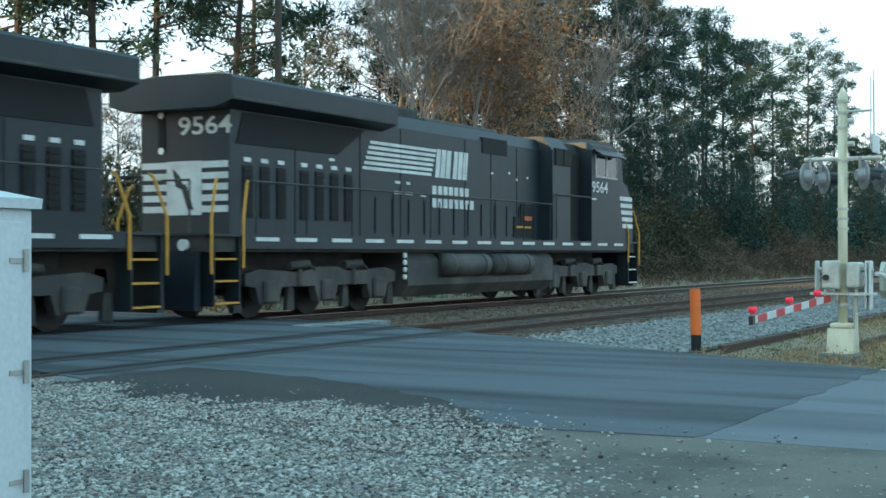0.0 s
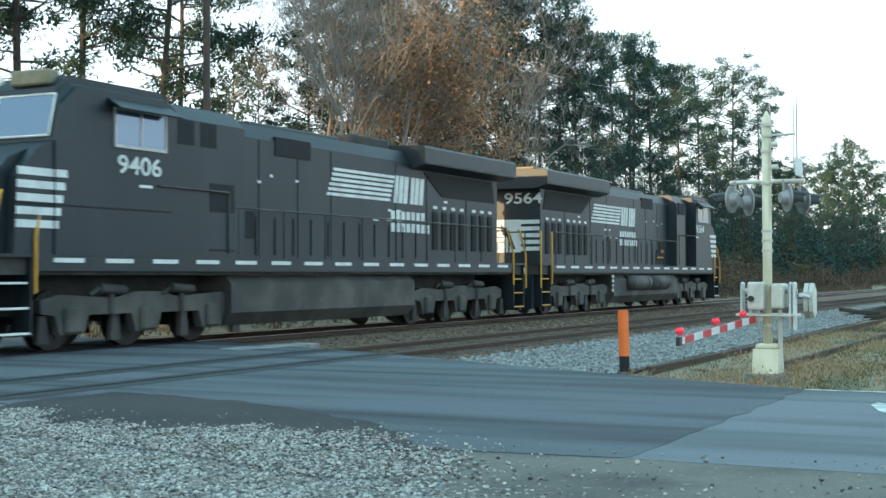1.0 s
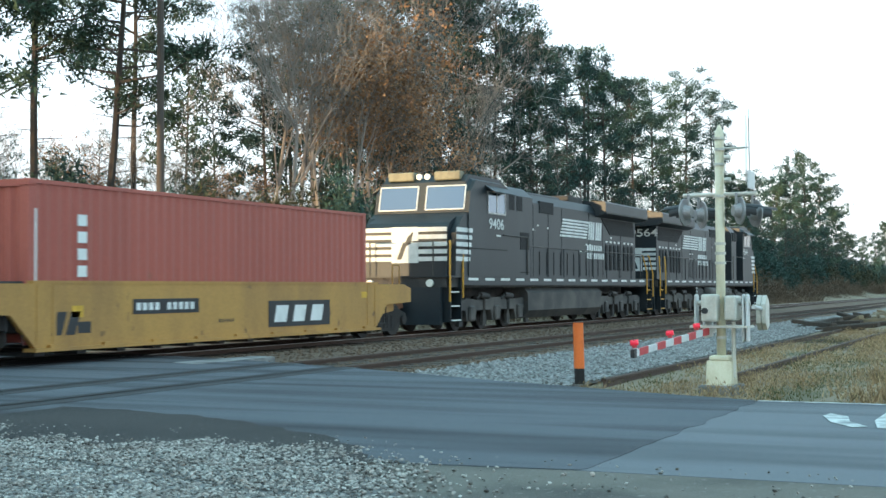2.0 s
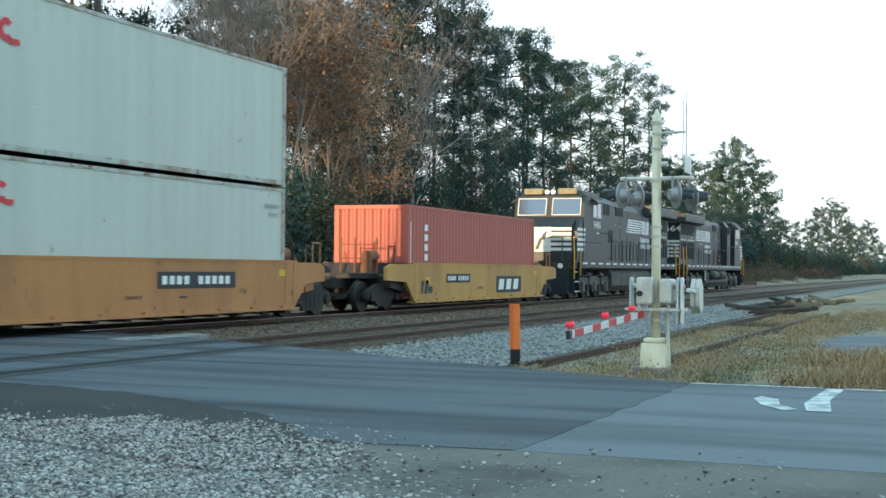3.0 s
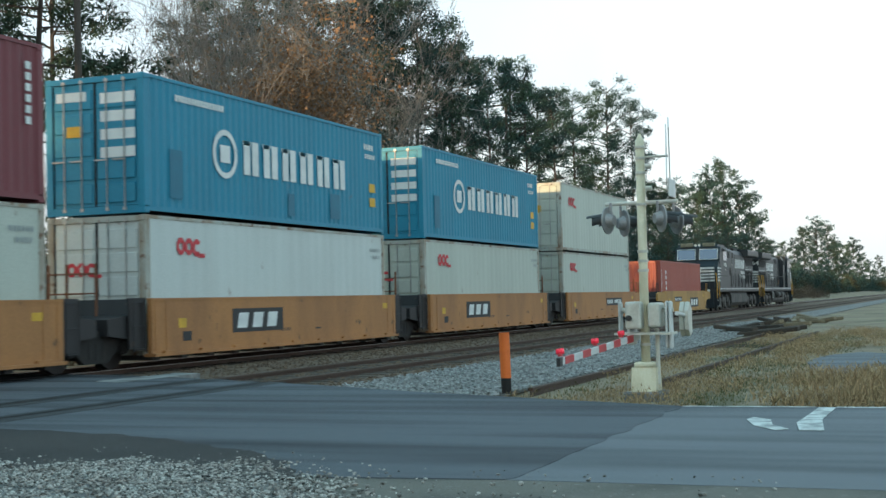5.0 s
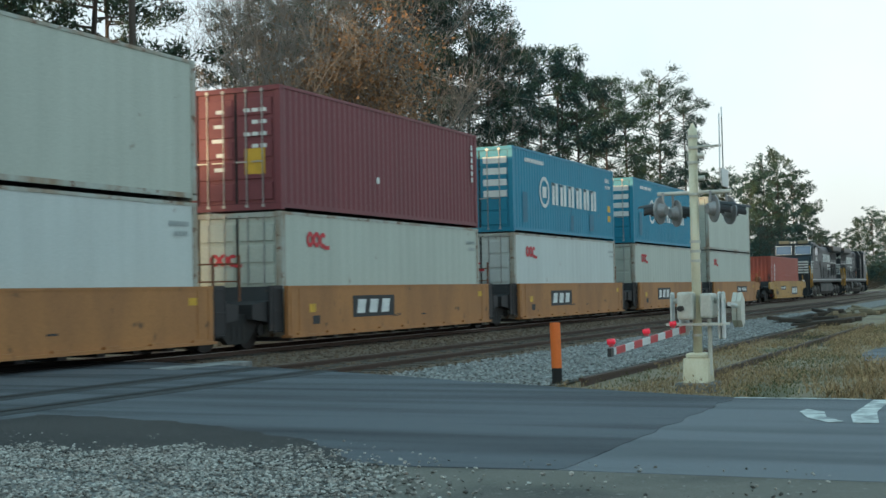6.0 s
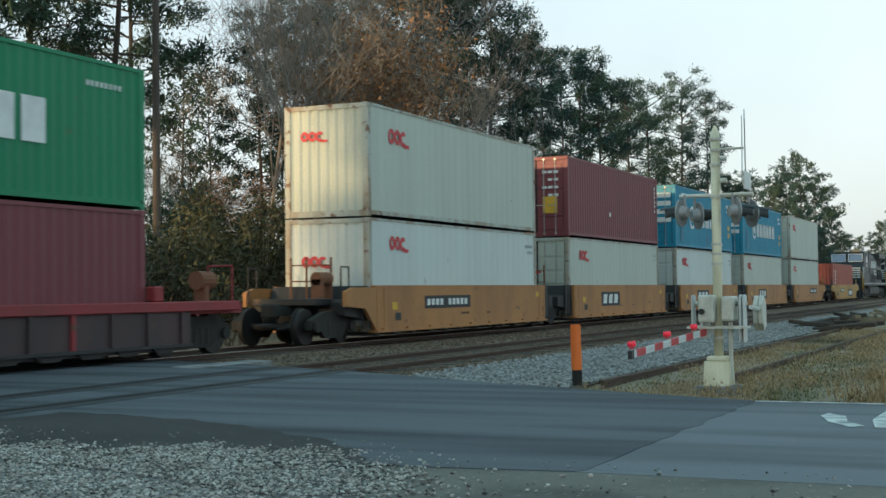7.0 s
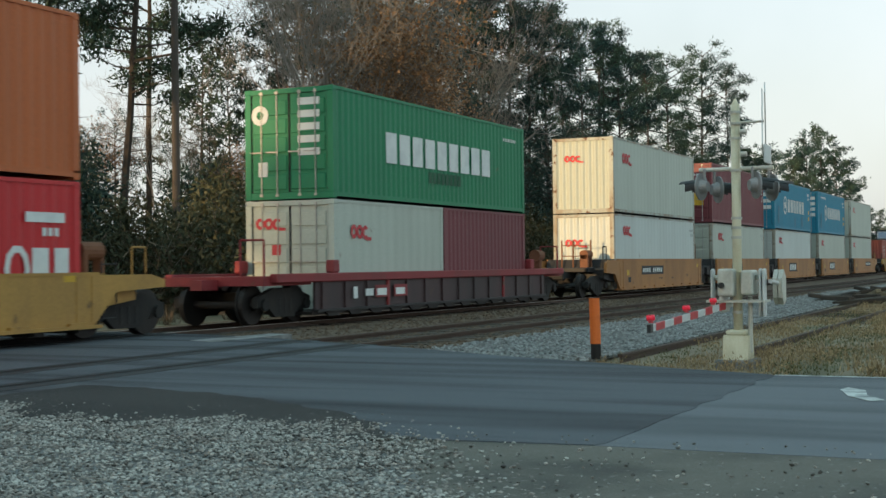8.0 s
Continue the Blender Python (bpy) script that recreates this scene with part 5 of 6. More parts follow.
# bare trees and oaks
for deg, y, k, s in ((58.4, 29, 0, 1.0), (59.0, 27, 1, 1.1), (59.6, 29, 0, 1.1), (60.6, 27.5, 0, 1.0), (61.8, 30, 1, 1.15), (63.2, 29, 0, 1.1), (64.5, 31, 1, 1.2), (66, 30, 0, 1.0), (60.4, 31, 2, 1.2), (66.9, 29, 2, 1.1)):
    plant(bare_trees[k], *at_bearing(deg, y), s)
for deg, y, k, s in ((61.6, 26.5, 0, 1.0), (62.7, 27.5, 1, 1.25), (63.6, 27, 0, 0.85), (65, 28, 1, 0.75)):
    plant(brown_trees[k], *at_bearing(deg, y), s)
# full pines on to the distance: bearing, depth and height of those that stand above the rest
tall = 0
for deg, y, high in ((58.3, 37, 15), (59.4, 39, 18), (60.5, 37, 17), (62, 38, 20), (63.3, 36, 21), (64.6, 37, 22), (65.5, 35, 22.5), (66.3, 37, 22), (67.0, 34, 22), (67.9, 34, 20.5), (68.7, 34, 20),
                     (69.6, 33, 19), (70.4, 35, 20), (71.2, 33, 18.5), (71.9, 34, 20), (72.7, 33, 19.3), (73.3, 36, 20.5), (74.0, 34, 19.5), (74.6, 34, 20), (76.0, 34, 22.5), (77.1, 34, 21.5)):
    plant(full_pines[tall % 4], *at_bearing(deg, y), high / 20)
    tall += 1
x = 60.0
while x < 128:
    plant(pick.choice(far_pines), x, pick.uniform(39, 47), pick.uniform(0.5, 0.66))
    x += pick.uniform(5.0, 7.0)
x = 60.0
while x < 236:                     # dense young growth under the crowns
    plant(low_pine, x, pick.uniform(29.5, 32.5), pick.uniform(0.45, 0.68))
    plant(low_pine, x + 1.2, pick.uniform(33.5, 37), pick.uniform(0.56, 0.76))
    x += pick.uniform(2.6, 4.0) * (1 if x < 130 else 1.7)
# lower and rounder trees beyond, with gaps
for deg, y, high, k in ((75.3, 36, 13, 1), (77.6, 33, 13, 1), (78.2, 36, 14.5, 1), (78.9, 34, 15, 0), (79.6, 36, 15, 1), (80.3, 34, 18.5, 0), (81.0, 33, 20.5, 1), (81.5, 35, 20, 0), (82.1, 34, 14, 1), (82.6, 36, 11, 0),
                        (83.1, 34, 10.5, 1), (83.6, 35, 12, 0), (84.1, 36, 16, 1), (84.6, 34, 19, 0), (85.0, 36, 20, 1), (85.3, 35, 16, 0), (85.7, 36, 16, 1), (86.0, 36, 19, 0), (86.3, 37, 15, 1), (86.6, 36, 13, 0), (86.9, 36, 16, 1), (87.2, 37, 12, 0)):
    plant(round_pines[k], *at_bearing(deg, y), high / 20)
# low woods behind the open pines
x = 24.0
while x < 66:
    plant(low_pine, x, pick.uniform(38, 46), pick.uniform(0.45, 0.66))
    plant(pick.choice(shrubs), x + 0.8, pick.uniform(23.5, 26), pick.uniform(0.7, 1.0))
    plant(pick.choice(brown_trees[1:] + bare_trees[1:] + [low_pine]), x + 1.3, pick.uniform(34, 42), pick.uniform(0.42, 0.7))
    x += pick.uniform(2.4, 3.6)
# unseen trees, added far behind the train to keep the low sun off the road
x = -150.0
while x < -14:
    for y, end in ((26, -16), (31, -33), (36, -50)):
        if x < end:
            plant(pick.choice(round_pines), x + pick.uniform(-1, 1), y + pick.uniform(-1, 1), pick.uniform(0.75, 0.9))
    x += pick.uniform(5.2, 6.8) * (1.3 if x < -70 else 1)
# low pines and undergrowth in front of the trunks
x = 20.0
while x < 620:
    kinds = shrubs if x < 110 else far_shrubs
    plant(pick.choice(kinds), x, pick.uniform(25.5, 29), pick.uniform(0.6, 1.0))
    plant(pick.choice(kinds), x + 1.4, pick.uniform(30, 36), pick.uniform(0.8, 1.3))
    if pick.random() < 0.35 and 50 < x < 130:
        plant(low_pine, x, pick.uniform(28, 31), pick.uniform(0.45, 0.7))
    x += pick.uniform(2.6, 4.0) * (1 if x < 120 else 1.6 if x < 300 else 2.6)
x = 22.0
while x < 240:
    plant(pick.choice(brushes), x, pick.uniform(21.8, 25), pick.uniform(0.6, 1.15))
    x += pick.uniform(1.5, 2.6) * (1 if x < 120 else 2)
for o in templates:
    for q in (*o.children_recursive, o):
        bpy.data.objects.remove(q)


# ---- loose stone, grass, ties ----
ICO = bmesh.new()
bmesh.ops.create_icosphere(ICO, subdivisions=1, radius=1.0)
ICO_V = np.array([v.co[:] for v in ICO.verts])
ICO_F = np.array([[v.index for v in f.verts] for f in ICO.faces])
ICO.free()


OCT_V = np.array([(1, 0, 0), (-1, 0, 0), (0, 1, 0), (0, -1, 0), (0, 0, 1), (0, 0, -1)], float)
OCT_F = np.array([(0, 2, 4), (2, 1, 4), (1, 3, 4), (3, 0, 4), (2, 0, 5), (1, 2, 5), (3, 1, 5), (0, 3, 5)])


def stones(name, rng, pts, size, label, material, sv=ICO_V, sf=ICO_F):
    """Crushed stones at the points, half sunk, in one mesh."""
    n = len(pts)
    s = size * rng.uniform(0.45, 1.35, (n, 1, 1)) * np.concatenate([rng.uniform(0.7, 1.3, (n, 1, 2)), rng.uniform(0.45, 0.8, (n, 1, 1))], axis=2)
    v = sv[None] * (1 + rng.uniform(-0.28, 0.28, (n, len(sv), 1))) * s
    a = rng.uniform(0, 6.283, n)
    c, d = np.cos(a)[:, None], np.sin(a)[:, None]
    v = np.stack([v[..., 0] * c - v[..., 1] * d, v[..., 0] * d + v[..., 1] * c, v[..., 2] + v[..., 0] * rng.uniform(-0.4, 0.4, (n, 1))], axis=2) + pts[:, None, :]
    f = (sf[None] + (np.arange(n) * len(sv))[:, None, None]).reshape(-1, 3)
    me = bpy.data.meshes.new(name)
    me.from_pydata(v.reshape(-1, 3).tolist(), [], f.tolist())
    me.materials.append(material)
    return tagged(new(name, me), label, "gravel", kind="stuff")


rng = np.random.default_rng(8)
x, y = rng.uniform(2.8, 9.9, 96000), rng.uniform(0.2, 10.2, 96000)
edge = np.interp(y, [0, 3.0, 3.9, 4.7, 5.65, 6.9, 7.9, 9.2, 10.2], [7.6, 8.5, 8.9, 9.15, 9.4, 9.05, 8.85, 9.65, 9.6]) + 0.18 * np.sin(y * 5.1) + 0.12 * np.sin(y * 13)
bearing, away = np.degrees(np.arctan2(x, y)), np.hypot(x, y)
worn = y - np.interp(x, [4, 5.0, 6.44, 7.7, 9.0, 9.5], [1.4, 2.0, 2.87, 3.64, 4.65, 5.4]) + 0.25 * np.sin(x * 2.1) * np.sin(y * 2.7)
thin = np.interp(worn, [-1.2, -0.35, 0.1, 0.6], [0.035, 0.10, 0.4, 1.0])
patchy = 0.62 + 0.38 * np.sin(x * 1.7 + 2 * np.sin(y * 0.9)) * np.sin(y * 1.3)
keep = (x < edge + rng.exponential(0.1, len(x))) & (away > 5.6) & (bearing > 38) & (x < 9.9) & (rng.uniform(0, 1, len(x)) < thin * (0.55 + 0.45 * patchy)) & ~((x < 4.1) & (y > 3.9) & (y < 4.9))
x, y = x[keep], y[keep]
lift = np.where(x > np.interp(y, [0, 3.2, 4.4, 6.4, 8.2, 9.4], [7.9, 7.6, 7.2, 7.9, 8.2, 8.8]), 0.004, -0.008)
stones("gravel", rng, np.stack([x, y, lift], axis=1), 0.014, "loose pale grey crushed stone over the lot", stone)
x, y = rng.uniform(17.4, 62, 19000), rng.uniform(6.0, 9.5, 19000)
keep = (rng.uniform(0, 1, len(x)) < np.interp(x, [17, 35, 75], [1, 0.7, 0.35])) & (y > np.interp(x, [17, 40, 75], [6.1, 6.3, 7.3])) & (x > np.interp(y, [5.7, 7, 9.1, 11], [16.7, 17.3, 18.6, 19.6])) & ((np.abs(x - 18.15) > 0.15) | (np.abs(y - 6.07) > 0.15))
stones("ballast_stone", rng, np.stack([x[keep], y[keep], np.full(keep.sum(), -0.092)], axis=1), 0.036, "pale grey ballast stones beside the side track", ballast, OCT_V, OCT_F)
x, y = rng.uniform(18.5, 60, 6500), rng.uniform(9.3, 15.5, 6500)
keep = (x > np.interp(y, [9.1, 11, 13.3, 15, 20], [18.8, 19.8, 21.0, 21.7, 22.4]))
stones("dark_ballast", rng, np.stack([x[keep], y[keep], np.full(keep.sum(), -0.095)], axis=1), 0.045, "rust-stained brown ballast stones between the rails", rusty_bed, OCT_V, OCT_F)
x, y = rng.uniform(6.5, 10.4, 420), rng.uniform(1, 9.8, 420)
keep = x < np.interp(y, [0, 3, 5.6, 8.6, 10.2], [9.2, 9.4, 10.3, 11.2, 11.5])
stones("stray_stone", rng, np.stack([x[keep], y[keep], np.full(keep.sum(), 0.002)], axis=1), 0.011, "stray pale stones on the dirt edge", stone)


def ties(parent, x0, x1, step, z):
    bm = fresh()
    soft_box(bm, -0.11, 0.11, -1.28, 1.28, -0.16, 0, 0.012, 1)
    first = part("tie", bm, tie_wood, parent)
    first.matrix_basis = pose(x0, 0, z)
    n = int((x1 - x0) / step)
    for i in range(1, n):
        same("tie", first, pose(x0 + i * step + 0.03 * math.sin(i * 7.3), 0, z + 0.01 * math.sin(i * 3.1), 0, 0, 1.2 * math.sin(i * 5.7)), parent)


ties(side_track, 20.2, 95, 0.52, -0.085)
ties(main_track, 21.8, 95, 0.52, -0.085)
ties(spur_track, 27.0, 45, 0.62, -0.165)


def tufts(name, rng, pts, height, material, label, n=16):
    v, f = blades(rng, pts, n, height, 0.007 + height * 0.02, 0.07, 2.2)
    me = bpy.data.meshes.new(name)
    me.from_pydata(v.tolist(), [], f.tolist())
    me.materials.append(material)
    return tagged(new(name, me), label, "grass", kind="stuff")


def ground_points(rng, n, x0, x1, y0, y1, keep):
    x, y = rng.uniform(x0, x1, n), rng.uniform(y0, y1, n)
    k = keep(x, y)
    x, y = x[k], y[k]
    return np.stack([x, y, [land(a, b) for a, b in zip(x, y)]], axis=1)


def verge(x, y):
    bed = (np.abs(np.abs(y - SPUR) - 0.755) < 0.22) & (x > 18.4)
    wet = ((x - 26) / 3.6) ** 2 + ((y - 1.95) / 0.75) ** 2 < 1
    return (x > np.interp(y, [-3, 3, 4.4, 6], [15.5, 15.6, 16.3, 17.2])) & ~wet & ~bed & ~((np.abs(x - 17.95) < 0.3) & (np.abs(y - 4) < 0.3))


tufts("dry_grass", rng, ground_points(rng, 6500, 15.5, 46, 0.3, 5.9, lambda x, y: verge(x, y) & (np.sin(x * 0.9 + y) + np.sin(y * 2.3 - x * 0.4) > -0.5)), 0.055, dry_grass, "short dry tan grass on the verge")
tufts("green_grass", rng, ground_points(rng, 1200, 15.5, 40, 2.0, 6.0, lambda x, y: verge(x, y) & (np.sin(x * 0.9 + y) + np.sin(y * 2.3 - x * 0.4) < 0.2)), 0.045, green_grass, "short green weeds on the verge")
tufts("tall_dry_grass", rng, ground_points(rng, 900, 15.8, 21, 0.2, 3.2, lambda x, y: verge(x, y) & (y < 1.6 + 0.8 * np.sin(x * 2))), 0.13, dry_grass, "taller dry grass clumps beside the road")
tufts("tan_bank_grass", rng, ground_points(rng, 3500, 22, 140, 20.3, 26, lambda x, y: np.sin(x * 0.3) + np.sin(y) > -0.9), 0.4, brush, "dry brown grass and brush on the far bank", 10)
sheet("wet_patch", old_asphalt, [(26 + 3.6 * math.cos(a * 0.3927) * (1 + 0.1 * math.sin(a * 5)), 1.95 + 0.72 * math.sin(a * 0.3927)) for a in range(16)], -0.055, "grey bare patch of packed gravel in the grass", 0.08)

# scrap heap by the end of the spur
straw = surface("tan_scrap_wood", (0.21, 0.17, 0.11), 0.9, second=(0.12, 0.09, 0.06), scale=3)
heap = random.Random(4)
for i in range(26):
    bm = fresh()
    soft_box(bm, -1.1, 1.1, -0.1, 0.1, -0.07, 0.07, 0.02, 1)
    dark = i % 2
    o = tagged(part("scrap_tie", bm, tie_wood if dark else straw), "old dark railway tie thrown on a heap" if dark else "broken tan timber thrown on a heap", "scrap timber", "scrap heap beside the spur")
    o.matrix_basis = pose(heap.uniform(43, 58) if dark else heap.uniform(50, 70), heap.uniform(5.6, 7.4), -0.06 + 0.06 * (i % 3), heap.uniform(-6, 6), heap.uniform(-9, 9), heap.uniform(0, 180))

# ---- crossing surface, markings ----
concrete = surface("worn_concrete", (0.26, 0.265, 0.26), 0.85, second=(0.08, 0.08, 0.08), amount=1.0, scale=2, bump=0.2)
seal = surface("dark_road_seal", (0.022, 0.024, 0.028), 0.75, scale=3, bump=0.2)
for c in (SIDE_TRACK, TRACK):
    for s in (-1, 1):
        y = c + s * 0.755
        bm = fresh()
        a, b = np.interp(y, [8.4, 10.6, 13.5, 18], [9.5, 10.4, 11.6, 12.6]), np.interp(y, [9.1, 11, 13.3, 15, 20], [18.4, 19.4, 20.6, 21.2, 22])
        box(bm, a, b, y - 0.36, y + 0.24, -0.02, 0.004)
        tagged(part("flangeway_trim", bm, seal), "dark rubber strip along a rail in the road", "trim", kind="structure")
bm = fresh()
slab(bm, [(19.0, 13.15), (21.6, 13.2), (21.7, 13.75), (19.3, 13.85)], "z", -0.1, 0.006)
tagged(part("concrete_trim", bm, concrete), "pale concrete strip at the edge of the crossing", "trim", kind="structure")


def marking(name, outline, label):
    bm = fresh()
    slab(bm, outline, "z", 0.0, 0.003)
    tagged(part(name, bm, road_paint), label, "road marking", kind="structure")


marking("edge_line_trim", [(14.95, -40), (15.05, -40), (15.05, 1.28), (14.95, 1.28)], "worn white edge line on the road")
marking("edge_line_trim", [(14.98, 1.5), (15.06, 1.5), (15.06, 2.95), (14.98, 2.95)], "worn white edge line on the road")
marking("stop_line_trim", [(12.5, 1.18), (13.6, 1.3), (14.95, 1.28), (14.95, 1.46), (13.2, 1.5), (12.5, 1.4)], "worn white stop line on the road")
marking("painted_patch_trim", [(12.6, 1.5), (13.0, 1.7), (13.5, 1.78), (13.75, 1.98), (13.5, 2.02), (12.9, 1.86), (12.5, 1.62)], "broken white paint patch on the road")

# ---- crossing signal ----
cream = surface("cream_painted_steel", (0.72, 0.69, 0.52), 0.55, second=(0.46, 0.39, 0.24), amount=0.8, scale=3, streak=4, bump=0.1, third=(0.2, 0.11, 0.05), third_scale=5, third_at=0.68)
silver = surface("silver_painted_metal", (0.58, 0.58, 0.52), 0.5, 0.15, second=(0.34, 0.33, 0.29), scale=4, bump=0.1)
hood_black = surface("black_visor_paint", (0.02, 0.022, 0.024), 0.5, scale=4)
white_board = surface("white_sign_board", (0.62, 0.64, 0.63), 0.5, second=(0.5, 0.5, 0.5), scale=3, bump=0)
lamp_red = plain("red_lamp_lens", (0.75, 0.03, 0.06), 0.25, 0.0, 0.2)
stripe_red = surface("red_stripe", (0.52, 0.035, 0.045), 0.5, scale=5, bump=0)
signal = empty("crossing_signal", pose(17.95, 4.0, -0.05), "cream painted railway crossing signal mast with flashing lights", "crossing signal")


def bit(name, material, parent, build, label="", smooth=False):
    bm = fresh()
    build(bm)
    return part(name, bm, material, parent, label, smooth)


mast = bit("mast", cream, signal, lambda bm: rod(bm, (0, 0, 0.3), (0, 0, 3.42), 0.062, 16), "tall round cream mast with rust streaks", True)
bit("finial", cream, mast, lambda bm: (rod(bm, (0, 0, 3.42), (0, 0, 3.5), 0.05, 12, 0.015)))
for z in (0.62, 1.62, 1.75, 1.88, 2.52, 2.95, 3.15, 3.3):
    bit("clamp_band", silver, mast, lambda bm: rod(bm, (0, 0, z), (0, 0, z + 0.035), 0.075, 14))
bit("base", cream, signal, lambda bm: slab(bm, [(-0.2, 0.0), (-0.13, 0.33), (0.13, 0.33), (0.2, 0.0)], "y", -0.17, 0.17), "tapered cast base")
bit("flange", cream, signal, lambda bm: soft_box(bm, -0.14, 0.14, -0.14, 0.14, 0.33, 0.4, 0.02, 1))
bit("footing", concrete, signal, lambda bm: soft_box(bm, -0.28, 0.28, -0.26, 0.26, -0.2, 0.01, 0.02, 1), "low concrete footing")
bit("conduit", silver, signal, lambda bm: rod(bm, (-0.02, -0.17, 0.1), (-0.02, -0.17, 0.85), 0.03, 8))
mech = bit("gate_mechanism", silver, signal, lambda bm: soft_box(bm, -0.24, 0.2, 0.0, 0.22, 0.85, 1.22, 0.03, 2), "silver gate drive box")
bit("gate_mechanism", silver, signal, lambda bm: soft_box(bm, -0.2, 0.18, -0.24, -0.08, 0.87, 1.2, 0.03, 2), "silver gate drive box")
bit("shelf_bracket", silver, signal, lambda bm: (box(bm, -0.2, 0.2, -0.4, 0.38, 0.77, 0.80)), "flat steel shelf under the gate drive")
bit("drive_knob", hood_black, mech, lambda bm: rod(bm, (-0.24, 0.16, 1.0), (-0.3, 0.16, 1.0), 0.04, 10))
for y in (0.33, -0.31, -0.36):
    bit("swing_arm", white_board, signal, lambda bm: (soft_box(bm, -0.1, 0.08, y - 0.016, y + 0.016, 0.7 if y > 0 else 0.58, 1.22, 0.02, 1)), "white gate support arm")
    bit("arm_pivot", silver, signal, lambda bm: rod(bm, (0, y - 0.12 if y > 0 else y - 0.03, 1.1), (0, y + 0.03 if y > 0 else y + 0.2, 1.1), 0.035, 8))
for y in (-0.40, -0.47):
    bit("counterweight", silver, signal, lambda bm: slab(bm, [(0.5, 0.82), (0.48, 1.08), (0.6, 1.2), (0.76, 1.1), (0.76, 0.78), (0.62, 0.72)], "y", y - 0.03, y + 0.03), "grey gate counterweight plate")
bit("counterweight_arm", white_board, signal, lambda bm: rod(bm, (0.0, -0.435, 1.05), (0.75, -0.435, 1.0), 0.03, 8))
# flashing lights: a cross arm with hooded round lamps at both ends
bit("cross_arm", silver, signal, lambda bm: rod(bm, (0, -0.5, 2.56), (0, 0.5, 2.56), 0.028, 10), "level pipe carrying the lamps")


def flasher(y, z, d, x, tint, turn):
    f = bit("flasher", tint, signal, lambda bm: (rod(bm, (0, 0, 0), (0, d * 0.02, 0), 0.185, 24), rod(bm, (0, -d * 0.09, 0), (0, 0, 0), 0.07, 16, 0.105), rod(bm, (0, -d * 0.04, 0.06), (0, -d * 0.04, 0.24), 0.02, 8)), "round lamp on a backing disc")
    f.matrix_basis = pose(x, y, z, 0, 0, turn)

    def visor(bm):
        n = 12
        for i in range(n):
            a, b = radians(-20 + 220 * i / n), radians(-20 + 220 * (i + 1) / n)
            p = [bm.verts.new((0.11 * math.cos(q), d * yy, 0.11 * math.sin(q) - (0.03 if yy > 0.1 else 0))) for q, yy in ((a, 0.02), (b, 0.02), (b, 0.30 if 2 < i < 9 else 0.2), (a, 0.30 if 2 < i < 9 else 0.2))]
            bm.faces.new(p)
    bit("visor", hood_black, f, visor, "long lamp hood")
    bit("lens", plain("dark_red_lens", (0.16, 0.01, 0.015), 0.2), f, lambda bm: rod(bm, (0, d * 0.02, 0), (0, d * 0.035, 0), 0.1, 20))


lamp_grey = surface("weathered_lamp_grey", (0.32, 0.325, 0.33), 0.5, 0.3, second=(0.16, 0.16, 0.16), scale=4, bump=0.1)
flasher(0.44, 2.33, 1, -0.1, lamp_grey, -12)
flasher(0.30, 2.30, -1, 0.2, lamp_grey, 36)
flasher(-0.28, 2.33, -1, -0.1, lamp_grey, 34)
flasher(-0.42, 2.31, -1, 0.25, lamp_grey, 40)
# crossbuck and the small plate below it
for s in (-1, 1):
    o = bit("crossbuck_board", white_board, signal, lambda bm: soft_box(bm, -0.58, 0.58, -0.008, 0.008, -0.11, 0.11, 0.004, 1), "white crossbuck board")
    o.matrix_basis = pose(0.05, -0.37 - 0.02 * s, 3.18, 0, s * 45, 11)
bit("sign_bracket", silver, signal, lambda bm: rod(bm, (0, 0, 3.18), (0, -0.38, 3.18), 0.016, 8))
bit("track_sign", white_board, signal, lambda bm: soft_box(bm, -0.22, 0.22, -0.43, -0.415, 2.62, 2.86, 0.006, 1), "small white plate under the crossbuck")
for z in (2.75, 3.05):
    bit("junction_cup", silver, signal, lambda bm: rod(bm, (-0.05, -0.08, z), (-0.05, -0.16, z), 0.035, 10))

arm = empty("gate_arm", pose(17.9, 4.14, 0.0), "lowered red and white striped gate arm with red lamps", "gate arm")
L_ARM = 3.6


def arm_piece(bm, a, b, grow=0.0):
    for x0, x1 in ((a, b),):
        h0, h1 = 0.044 - 0.002 * x0 + grow, 0.044 - 0.002 * x1 + grow
        z0, z1 = 0.68 - 0.038 * x0, 0.68 - 0.038 * x1
        slab(bm, [(-x0, z0 - h0), (-x0, z0 + h0), (-x1, z1 + h1), (-x1, z1 - h1)], "y", -0.012 - grow, 0.012 + grow)


bit("beam", white_board, arm, lambda bm: arm_piece(bm, -0.35, L_ARM), "white fibreglass beam")
for i in range(5):
    bit("stripe", stripe_red, arm, lambda bm: arm_piece(bm, 0.1 + i * 0.75, 0.46 + i * 0.75, 0.003), "red stripe")
bit("tip_cap", hood_black, arm, lambda bm: arm_piece(bm, L_ARM, L_ARM + 0.1, 0.01), "black tip cap")
for q in (0.75, 2.1, 3.62):
    z = 0.68 - 0.038 * q
    lamp = bit("arm_lamp", lamp_red, arm, lambda bm: rod(bm, (-q, -0.04, z + 0.12), (-q, 0.04, z + 0.11), 0.032, 14), "round red lamp on the arm", True)
    bit("lamp_cap", stripe_red, lamp, lambda bm: rod(bm, (-q, 0, z + 0.06), (-q, 0, z + 0.15), 0.03, 10, 0.02))
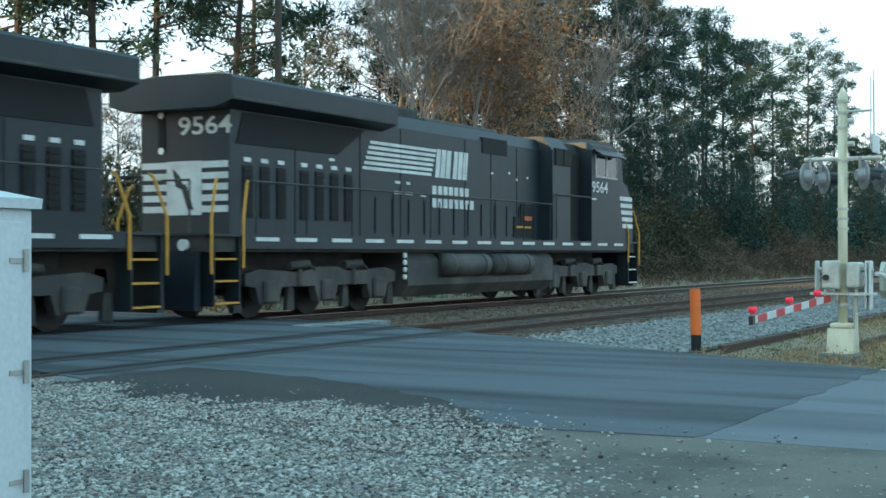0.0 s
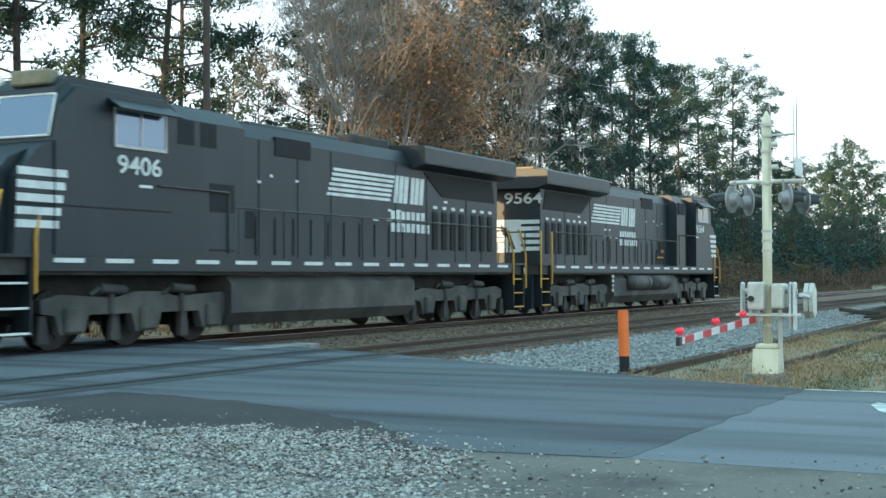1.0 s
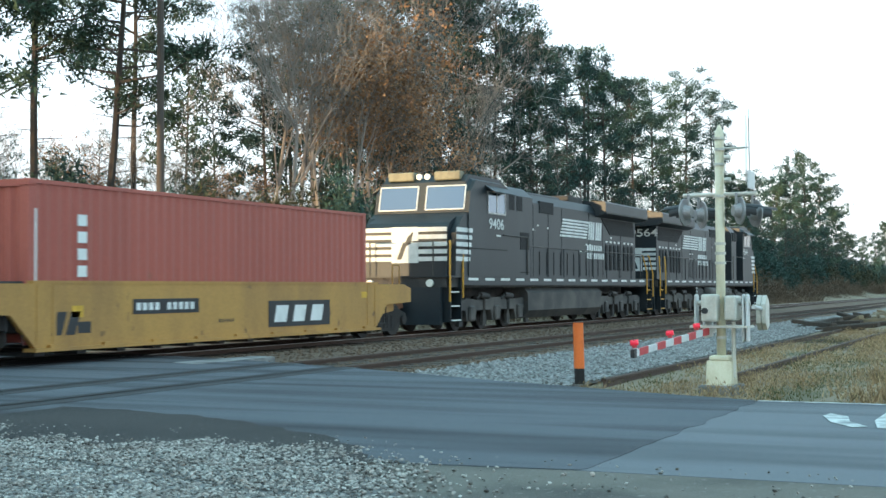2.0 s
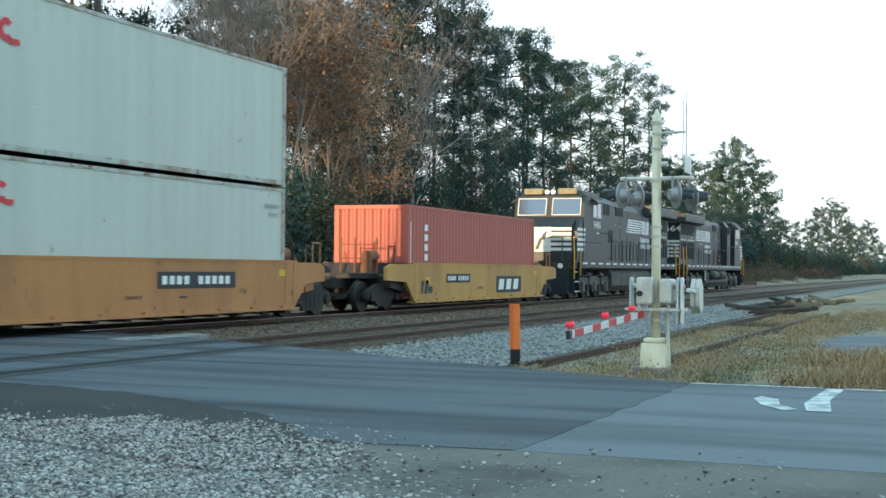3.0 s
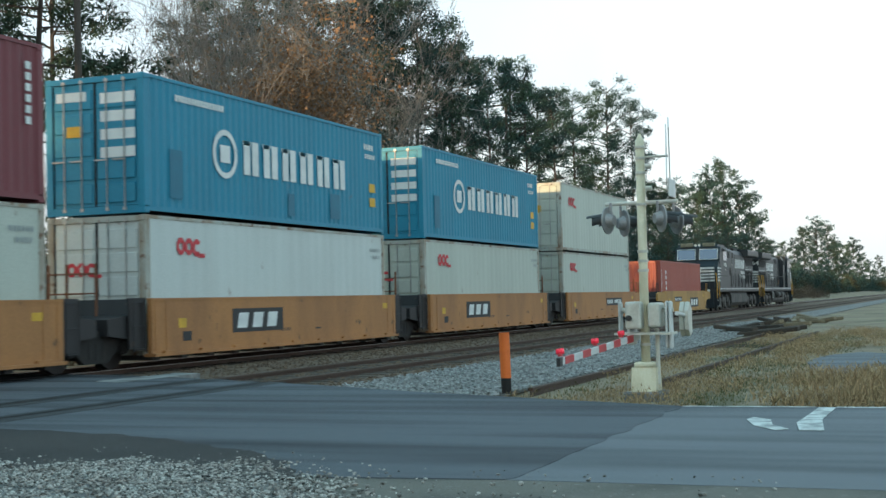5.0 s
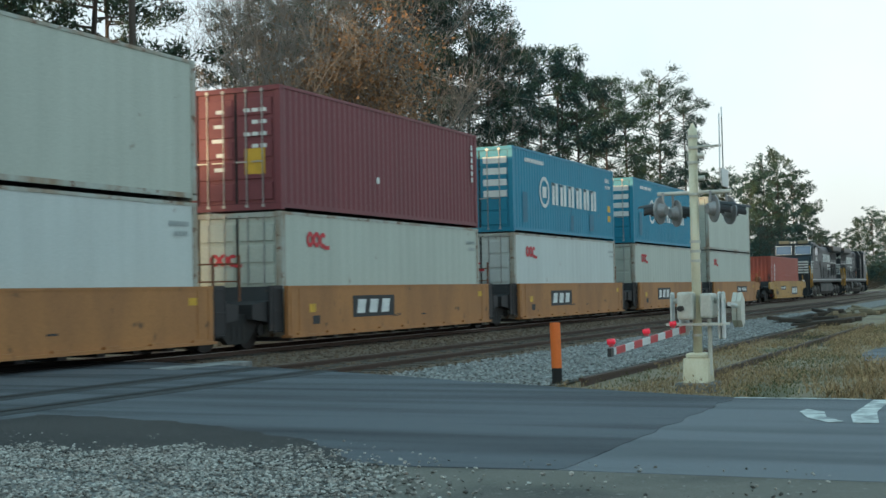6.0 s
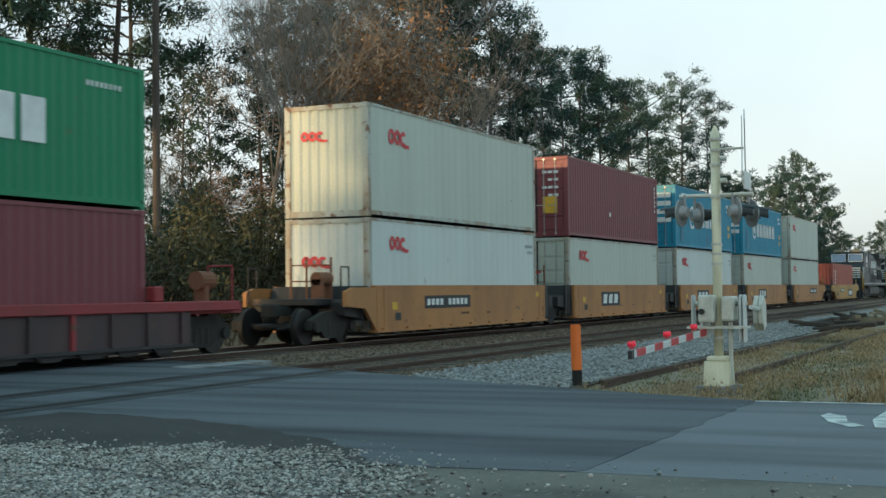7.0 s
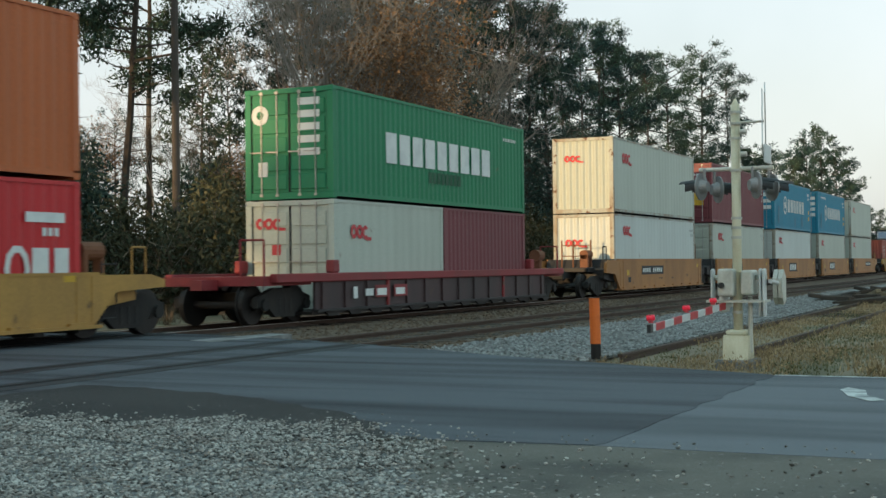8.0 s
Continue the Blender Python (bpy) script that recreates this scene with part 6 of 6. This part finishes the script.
bit("mount", white_board, arm, lambda bm: (soft_box(bm, -0.05, 0.35, 0.03, 0.09, 0.58, 1.1, 0.02, 1)), "white mounting strut to the gate drive")

# ---- marker post ----
orange = surface("orange_plastic", (0.75, 0.17, 0.03), 0.5, second=(0.6, 0.13, 0.03), scale=4, bump=0.05)
post = empty("marker_post", pose(18.15, 6.07, -0.1, 0, 1.5, 74), "orange flexible marker post with a black base", "marker post")
curve = [(-0.085 + 0.17 * i / 8, 0.03 * math.cos(math.pi * (i / 8 - 0.5))) for i in range(9)]
curve += [(p, q - 0.014) for p, q in curve[::-1]]
bit("panel", orange, post, lambda bm: slab(bm, curve, "z", 0.22, 0.87), "orange plastic panel")
bit("boot", rubber, post, lambda bm: slab(bm, [(p * 0.95, q) for p, q in curve], "z", 0.0, 0.22), "black lower end")

# ---- relay cabinet ----
cab_paint = surface("pale_grey_cabinet_paint", (0.58, 0.62, 0.63), 0.5, second=(0.45, 0.48, 0.49), amount=0.5, scale=1.5, streak=4, bump=0.05)
relay = empty("relay_cabinet", pose(3.07, 4.04, -0.03), "pale grey steel relay cabinet on a concrete pad", "relay cabinet")
body = bit("body", cab_paint, relay, lambda bm: soft_box(bm, -0.8, 0.8, 0.0, 0.66, 0.1, 1.47, 0.012, 2))
bit("lid", cab_paint, relay, lambda bm: slab(bm, [(-0.03, 1.47), (-0.035, 1.51), (0.33, 1.57), (0.7, 1.51), (0.69, 1.47)], "x", -0.82, 0.82), "overhanging roof lid")
bit("pad", concrete, relay, lambda bm: soft_box(bm, -0.95, 0.95, -0.15, 0.8, -0.1, 0.1, 0.02, 1))
for a, b in ((-0.74, -0.005), (0.005, 0.74)):
    door = bit("door", cab_paint, relay, lambda bm: soft_box(bm, a, b, -0.02, 0.0, 0.16, 1.42, 0.006, 1))
    for z in (0.35, 0.78, 1.22):
        bit("hinge", steel, door, lambda bm: (rod(bm, (b if b > 0.5 else a, -0.03, z), (b if b > 0.5 else a, -0.03, z + 0.09), 0.012, 8), box(bm, (b - 0.08) if b > 0.5 else a, b if b > 0.5 else a + 0.08, -0.026, -0.02, z + 0.035, z + 0.055)))
    bit("handle", steel, door, lambda bm: rod(bm, (b - 0.08 if b < 0.5 else a + 0.08, -0.05, 0.75), (b - 0.08 if b < 0.5 else a + 0.08, -0.05, 0.9), 0.012, 8))
sheet("litter_scrap", plain("pale_plastic", (0.45, 0.62, 0.68), 0.4), [(6.55, 1.25), (6.62, 1.33), (6.75, 1.3), (6.72, 1.2), (6.6, 1.17)], 0.012, "scrap of pale blue plastic on the dirt", 0.02)

# ---- utility poles and a wire ----
creosote = surface("weathered_pole_wood", (0.09, 0.075, 0.065), 0.95, second=(0.05, 0.043, 0.038), scale=2, streak=8, bump=0.4)
PY = 28.0
pole_tops = []
for deg in (53.8, 71.8):
    x, y = at_bearing(deg, PY if deg < 60 else 34)
    pole = empty("utility_pole", pose(x, y, land(x, y) - 0.2), "dark weathered wooden utility pole", "utility pole", "utility poles")
    hh = 17.0
    bit("shaft", creosote, pole, lambda bm: rod(bm, (0, 0, 0), (0, 0, hh), 0.15, 10, 0.1))
    bit("cross_arm", creosote, pole, lambda bm: box(bm, -0.06, 0.06, -1.2, 1.2, hh - 0.6, hh - 0.48))
    for q in (-1.1, 1.1):
        bit("insulator", concrete, pole, lambda bm: rod(bm, (0, q, hh - 0.48), (0, q, hh - 0.3), 0.05, 8))
    pole_tops.append(Vector((x, y, land(x, y) + hh)))
a, b = pole_tops
bm = fresh()
pts = []
for i in range(25):
    q = i / 24
    p = a.lerp(b, q)
    p.z = 12.6 + 3.6 * q - 4 * 0.7 * q * (1 - q)
    pts.append(p)
pipe(bm, pts, 0.016, 5)
tagged(part("overhead_wire", bm, steel), "thin overhead wire strung between poles", "wire")


# ---- motion ----
def motions():
    times = [0.0, 1 / 30, 0.1] + [0.5 * i for i in range(1, 16)] + [7.9, 8 - 1 / 30, 8.0]
    for ob, x, turned in MOVING:
        walk(ob, [(t, pose(x + along(t), TRACK, 0, 0, 0, 180 if turned else 0)) for t in times])
    for ob, r, x in ROLLING:
        way = -1 if ob.parent["turned"] else 1
        walk(ob, [(i / 30, pose(x, 0, r, 0, way * math.degrees((along(i / 30) - along(0)) / r), 0)) for i in range(241)])


for ob, x, turned in MOVING:
    ob["turned"] = int(turned)
motions()
